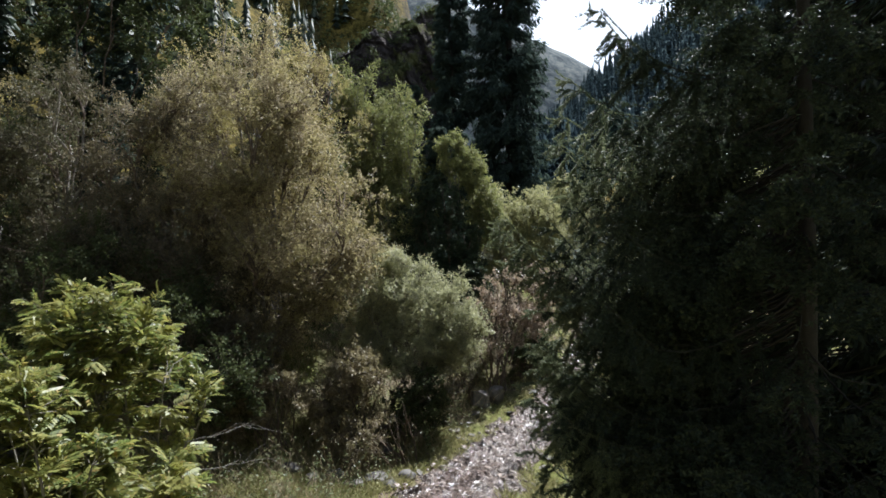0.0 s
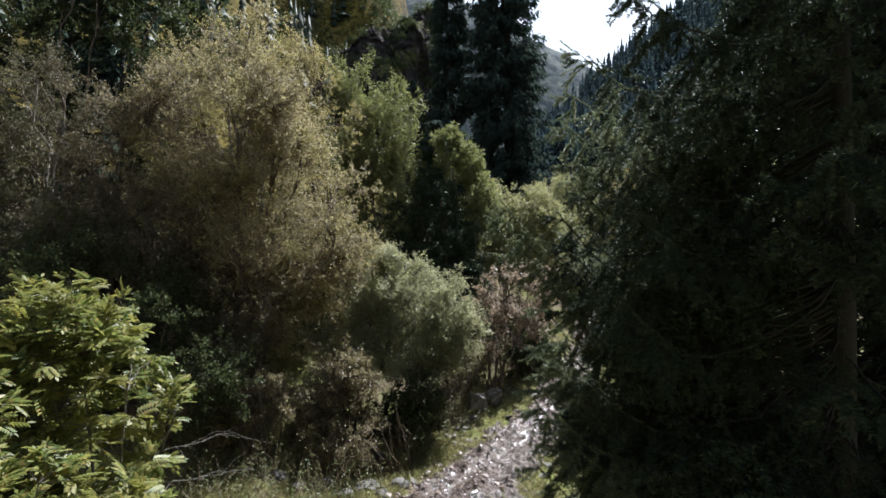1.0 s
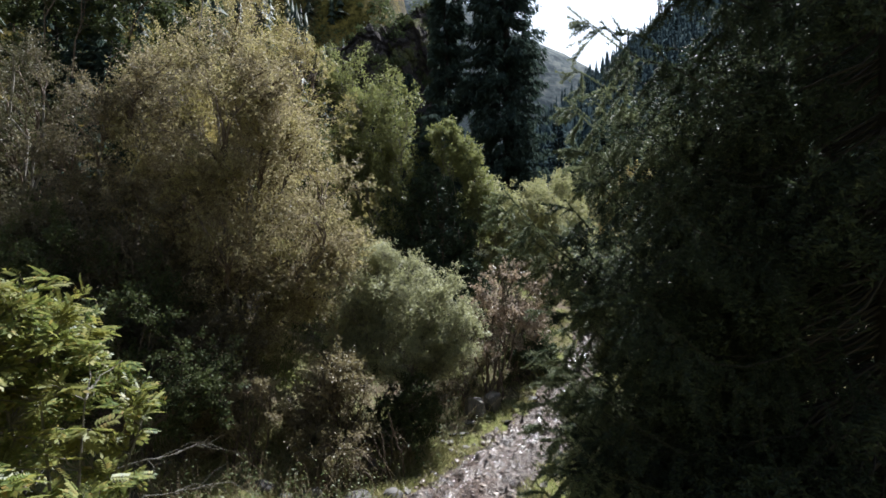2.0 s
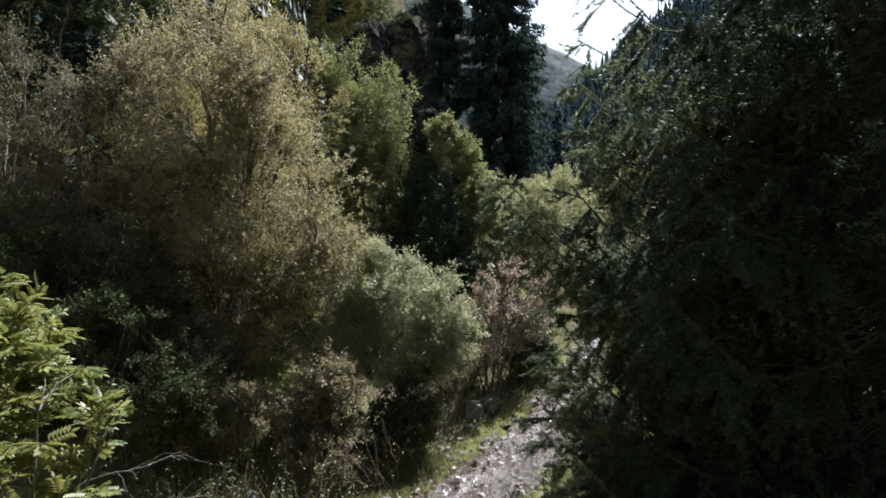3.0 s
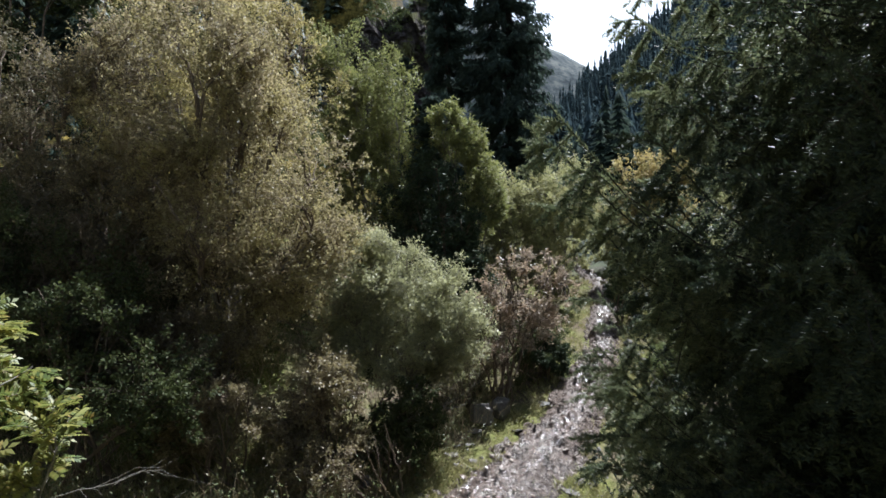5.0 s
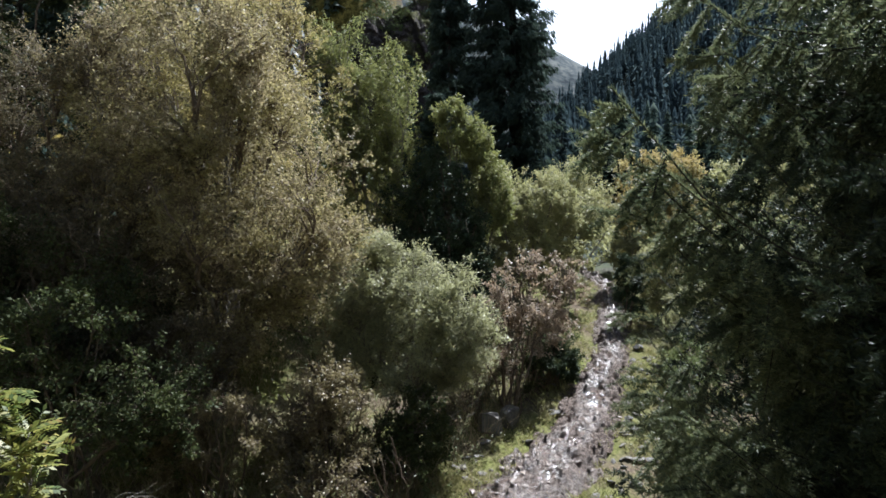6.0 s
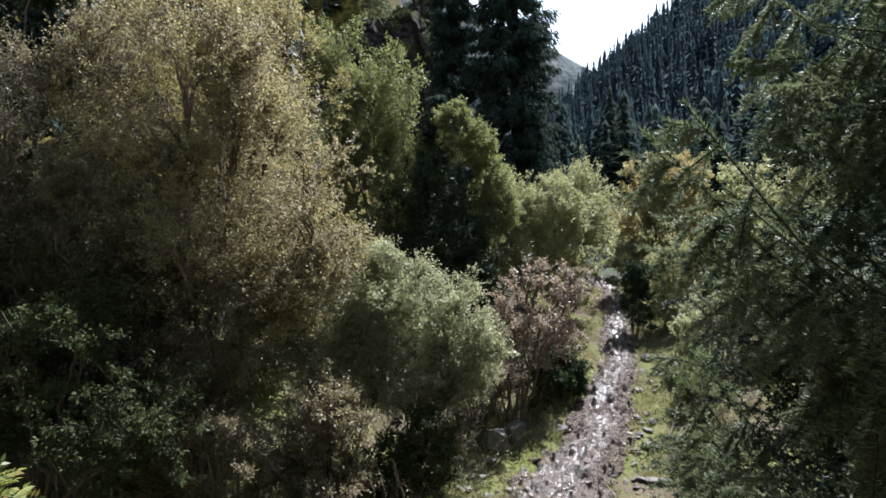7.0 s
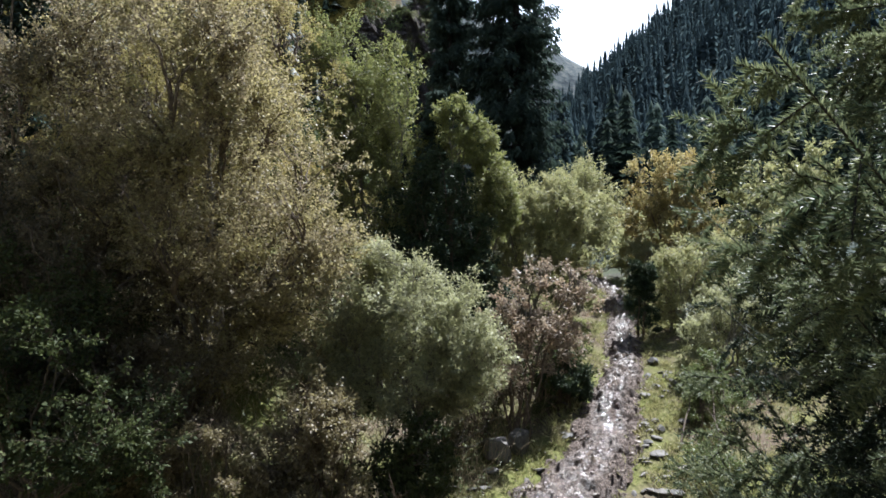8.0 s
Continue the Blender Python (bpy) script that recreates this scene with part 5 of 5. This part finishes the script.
def block_mesh(name, seed):
    """An angular block with split faces and worn edges."""
    bm = bmesh.new()
    bmesh.ops.create_cube(bm, size=0.84)
    bmesh.ops.subdivide_edges(bm, edges=bm.edges[:], cuts=7, use_grid_fill=True)
    rng = np.random.default_rng(seed)
    planes = [(Vector(unit(rng.normal(0, 1, 3))), 0.36 + 0.1 * rng.random()) for _ in range(7)]
    lean = rng.normal(0, 0.14, 4)
    for v in bm.verts:
        x, y, z = v.co
        v.co = Vector((x * (1 - 0.3 * z) + lean[0] * z, y * (1 - 0.25 * z) + lean[1] * z, z + lean[2] * x + lean[3] * y))
        for nrm, d in planes:
            over = v.co.dot(nrm) - d
            if over > 0:
                v.co -= nrm * over * 0.9
        v.co += v.co.normalized() * (0.035 * noise.noise(v.co * 4 + Vector((seed, 0, 0))) + 0.016 * noise.noise(v.co * 13))
    me = bpy.data.meshes.new(name)
    bm.to_mesh(me)
    bm.free()
    return me


def boulder(x, y, size, seed, label, turn=0.0, flat=0.75):
    me = block_mesh("rock", seed) if "angular" in label else rock_mesh("rock", seed, flat, 3)
    me.materials.append(PALE_ROCK if "pale" in label else MOSS_ROCK)
    ob = new("rock", me)
    g = at_ground(x, y)
    ob.matrix_world = Matrix.LocRotScale(Vector((x, y, g[2] + size[2] * (0.34 if "angular" in label else 0.22))), Euler((0, 0, turn)), Vector(size))
    return tagged(ob, label, "rock", "rocks at the trail")


boulder(1.13, 17.35, (0.64, 0.54, 0.62), 3, "dark angular grey rock with a pale top beside the trail", 0.2)
boulder(1.62, 17.65, (0.56, 0.5, 0.6), 4, "angular grey rock leaning beside a darker rock", 0.9)
boulder(3.45, 21.6, (0.5, 0.5, 0.6), 5, "grey rock at the trail's edge", 2.0)
boulder(6.55, 22.6, (0.4, 0.35, 0.4), 6, "small grey rock in the grass", 0.7)
boulder(3.9, 15.2, (0.3, 0.24, 0.16), 7, "small grey rock in the grass", 2.7)
boulder(4.5, 16.0, (0.36, 0.28, 0.18), 8, "small mossy rock in the grass", 0.2)
boulder(4.75, 17.5, (0.55, 0.35, 0.16), 14, "flat pale stone slab in the grass", 0.55, 0.7)
for i, (x, y, s) in enumerate(((4.3, 16.1, 0.3), (5.0, 16.9, 0.3), (4.95, 18.2, 0.24), (5.9, 18.9, 0.3), (5.5, 20.4, 0.26), (0.9, 16.9, 0.3), (0.4, 15.9, 0.24))):
    boulder(x, y, (s * 1.4, s, s * 0.45), 30 + i, "pale grey stone bedded in mossy grass", i * 1.3, 0.8)
boulder(5.2, 18.6, (0.45, 0.3, 0.22), 15, "half-buried grey stone beside the trail", 1.4, 0.6)
for i, (x, y, s) in enumerate(((-3.5, 13.3, 0.45), (-3.0, 13.0, 0.4), (-2.5, 13.3, 0.55), (-2.0, 13.0, 0.4), (-1.55, 13.3, 0.5), (-1.2, 13.0, 0.36), (-0.85, 13.5, 0.42))):
    boulder(x, y, (s * 1.2, s, s * 0.7), 50 + i, "mossy grey stone at the foot of the shrubs", i * 1.7, 0.8)
boulder(-1.4, 14.6, (0.4, 0.35, 0.4), 9, "small grey rock in the grass", 1.7)
boulder(-2.2, 14.2, (0.5, 0.4, 0.4), 10, "mossy rock at the foot of shrubs", 0.9)


# ---- grass, litter and low growth ----
def on_land(x, y):
    return np.stack([x, y, land(x, y)], 1)


def grass_cover():
    rng = np.random.default_rng(80)
    n = 24000
    y = 12 + 20 * rng.random(n) ** 1.7
    x = trail_x(y) + rng.normal(0.35, 1, n) * 2.2
    w = np.interp(y, TRAIL_Y, TRAIL_W)
    side = rng.random(n) < 0.3
    y = np.where(side, 11 + 4.5 * rng.random(n), y)
    x = np.where(side, trail_x(y) - 1 - 6 * rng.random(n), x)
    w = np.interp(y, TRAIL_Y, TRAIL_W)
    keep = (np.abs(x - trail_x(y)) > w * (0.6 + 0.55 * rng.random(n))) & (lattice(np.stack([x * 1.1, y * 1.1, x * 0], -1)) > 0.2) & (lattice(np.stack([x * 3.1, y * 3.1, x * 0 + 4], -1)) > 0.36)
    x, y = x[keep], y[keep]
    n = len(x)
    per = 6
    who = np.repeat(np.arange(n), per)
    a = rng.random(n * per) * 6.283
    p = on_land(x, y)[who] + np.stack([np.cos(a), np.sin(a), 0 * a - 0.2], 1) * (0.1 * rng.random(n * per))[:, None]
    d = np.stack([np.cos(a) * 0.7, np.sin(a) * 0.7, 0.35 + 0.8 * rng.random(n * per)], 1)
    L = (0.06 + 0.12 * rng.random(n * per)) * (0.6 + 1.5 * rng.random(n) ** 2)[who]
    v, q = blades(p, d, rng.normal(0, 1, (n * per, 3)), L, 0.02, 0.1, 0.25)
    tagged(piece("grass", v, [q], GRASS), "short green and straw-coloured grass along the trail", "grass", kind="stuff")


def undergrowth():
    """Dry stalks and low leafy weeds under the shrubs."""
    rng = np.random.default_rng(81)
    n = 1800
    y = 11 + 16 * rng.random(n) ** 1.2
    off = np.where(rng.random(n) < 0.75, -1.8 - 9 * rng.random(n) ** 1.2, 2.0 + 7 * rng.random(n))
    x = trail_x(y) + off
    per = 3
    who = np.repeat(np.arange(n), per)
    P0 = on_land(x, y)[who] + rng.normal(0, 0.12, (n * per, 3)) * np.array((1, 1, 0))
    tall = 0.35 + 0.75 * rng.random(n * per)
    P1 = P0 + np.stack([rng.normal(0, 0.4, n * per), rng.normal(0, 0.4, n * per), np.ones(n * per)], 1) * tall[:, None]
    P = splines(P0, P1, 4, 0.04, rng, 0.04)
    v1 = tubes(P, np.full((n * per, 4), 0.004) * np.linspace(1.2, 0.5, 4)[None], 3)
    tagged(piece("dry_stalks", v1[0], [v1[1]], STRAW), "tangle of dry brown stalks under the shrubs", "undergrowth", kind="stuff")
    m = n * per * 8
    w = np.repeat(np.arange(n * per), 8)
    s = rng.random(m)[:, None] ** 2
    p = P0[w] * (1 - s) + P1[w] * s
    v, q = blades(p, rng.normal(0, 1, (m, 3)) * np.array((1, 1, 0.4)), np.array((0, 0, 1.0)) + rng.normal(0, 0.5, (m, 3)), 0.045 + 0.04 * rng.random(m), 0.026, 0.15, 0.1)
    tagged(piece("weeds", v, [q], GREEN_LEAF), "low leafy green weeds under the shrubs", "undergrowth", kind="stuff")


grass_cover()
undergrowth()


def fallen_branch(A, B, r, seed, label):
    rng = np.random.default_rng(seed)
    P = splines(np.array([A]), np.array([B]), 9, 0.05, rng, 0.03)
    d = np.array(B) - np.array(A)
    k = rng.integers(3, 8, 7)
    S = P[0, k]
    E_ = S + (d * 0.22 + rng.normal(0, 0.22, (7, 3)) * np.linalg.norm(d))
    Q = splines(S, E_, 5, 0.04, rng, 0.04)
    v, f = tubes(P, (r * np.linspace(1, 0.3, 9))[None], 6)
    ob = tagged(piece("dead_branch", v, [f], DEAD_WOOD), label, "branch", "dead branches")
    for i in range(7):
        v, f = tubes(Q[i:i + 1], (r * 0.4 * np.linspace(1, 0.3, 5))[None], 4)
        piece("twig", v, [f], DEAD_WOOD, ob)


def spot(x, y, up):
    g = at_ground(x, y)
    return (x, y, g[2] + up)


fallen_branch(spot(-4.6, 9.6, 2.0), spot(-3.3, 9.9, 2.3), 0.011, 1, "bare grey dead branch reaching from the undergrowth")
fallen_branch(spot(-4.4, 10.0, 1.4), spot(-3.1, 10.3, 1.6), 0.011, 2, "bare grey dead branch in the undergrowth")
fallen_branch(spot(-2.0, 15.2, 0.5), spot(0.7, 15.8, 1.2), 0.02, 3, "bare twiggy branch under the willow")
fallen_branch(spot(-7.9, 16.2, 5.2), spot(-7.1, 16.0, 6.9), 0.03, 4, "pale dead branch standing among the birches")


# ---- stones of the trail ----
def trail_stones():
    rng = np.random.default_rng(90)
    shapes = []
    for k in range(8):
        me = rock_mesh("stone", 100 + k, 0.38 + 0.1 * (k % 3), 1)
        me.materials.append(TRAIL_STONE)
        shapes.append(me)
    made = 0
    while made < 190:
        y = 12.4 + 12 * rng.random() ** 1.2
        w = float(np.interp(y, TRAIL_Y, TRAIL_W))
        x = float(trail_x(y)) + (rng.random() * 2 - 1) * w * 0.95
        s = 0.06 + 0.12 * rng.random() ** 1.8
        ob = new("stone", shapes[made % 8])
        ob.parent = trail
        g = float(tread(np.array([x]), np.array([y]))[0])
        ob.matrix_basis = Matrix.LocRotScale(Vector((x, y, g + s * 0.05)), Euler((0.3 * rng.normal(), 0.3 * rng.normal(), 6.28 * rng.random())), Vector((s * (1 + 0.6 * rng.random()), s, s * 0.75)))
        made += 1
    # stones half sunk in the grass on either side
    verge = [rock_mesh("stone", 120 + k, 0.4 + 0.12 * (k % 3), 1) for k in range(8)]
    for k, me in enumerate(verge):
        me.materials.append(PALE_ROCK if k % 3 else MOSS_ROCK)
    for k in range(110):
        y = 13.0 + 9.5 * rng.random() ** 1.1
        w = float(np.interp(y, TRAIL_Y, TRAIL_W))
        x = float(trail_x(y)) + (-1 if rng.random() < 0.4 else 1) * w * (0.95 + 1.3 * rng.random() ** 1.5)
        s = 0.1 + 0.2 * rng.random() ** 2
        ob = new("stone", verge[k % 8])
        ob.parent = trail
        g = float(land(np.array([x]), np.array([y]))[0])
        ob.matrix_basis = Matrix.LocRotScale(Vector((x, y, g + s * 0.08)), Euler((0.25 * rng.normal(), 0.25 * rng.normal(), 6.28 * rng.random())), Vector((s * (1.1 + 0.9 * rng.random()), s, s * 0.9)))
    # smaller pebbles, past counting
    n = 1800
    y = 12.5 + 22 * rng.random(n) ** 1.2
    w = np.interp(y, TRAIL_Y, TRAIL_W)
    x = trail_x(y) + rng.normal(0, 0.6, n) * w
    c = np.stack([x, y, tread(x, y) - 0.004], 1)
    octa = np.array(((1, 0, 0), (0, 1, 0), (-1, 0, 0), (0, -1, 0), (0, 0, 0.45), (0, 0, -0.45)), float)
    tri = np.array(((0, 1, 4), (1, 2, 4), (2, 3, 4), (3, 0, 4), (1, 0, 5), (2, 1, 5), (3, 2, 5), (0, 3, 5)))
    sz = 0.012 + 0.045 * rng.random(n) ** 2.5
    a = rng.random(n) * 6.283
    ca, sa = np.cos(a)[:, None], np.sin(a)[:, None]
    o = octa[None] * (0.7 + 0.6 * rng.random((n, 6, 1)))
    R = np.stack([o[..., 0] * ca - o[..., 1] * sa, o[..., 0] * sa + o[..., 1] * ca, o[..., 2]], -1) * sz[:, None, None]
    v = (c[:, None] + R).reshape(-1, 3)
    f = (tri[None] + 6 * np.arange(n)[:, None, None]).reshape(-1, 3)
    tagged(piece("gravel", v, [f], TRAIL_STONE, trail, even=False), "small wet pebbles bedded in the mud", kind="stuff")


trail_stones()
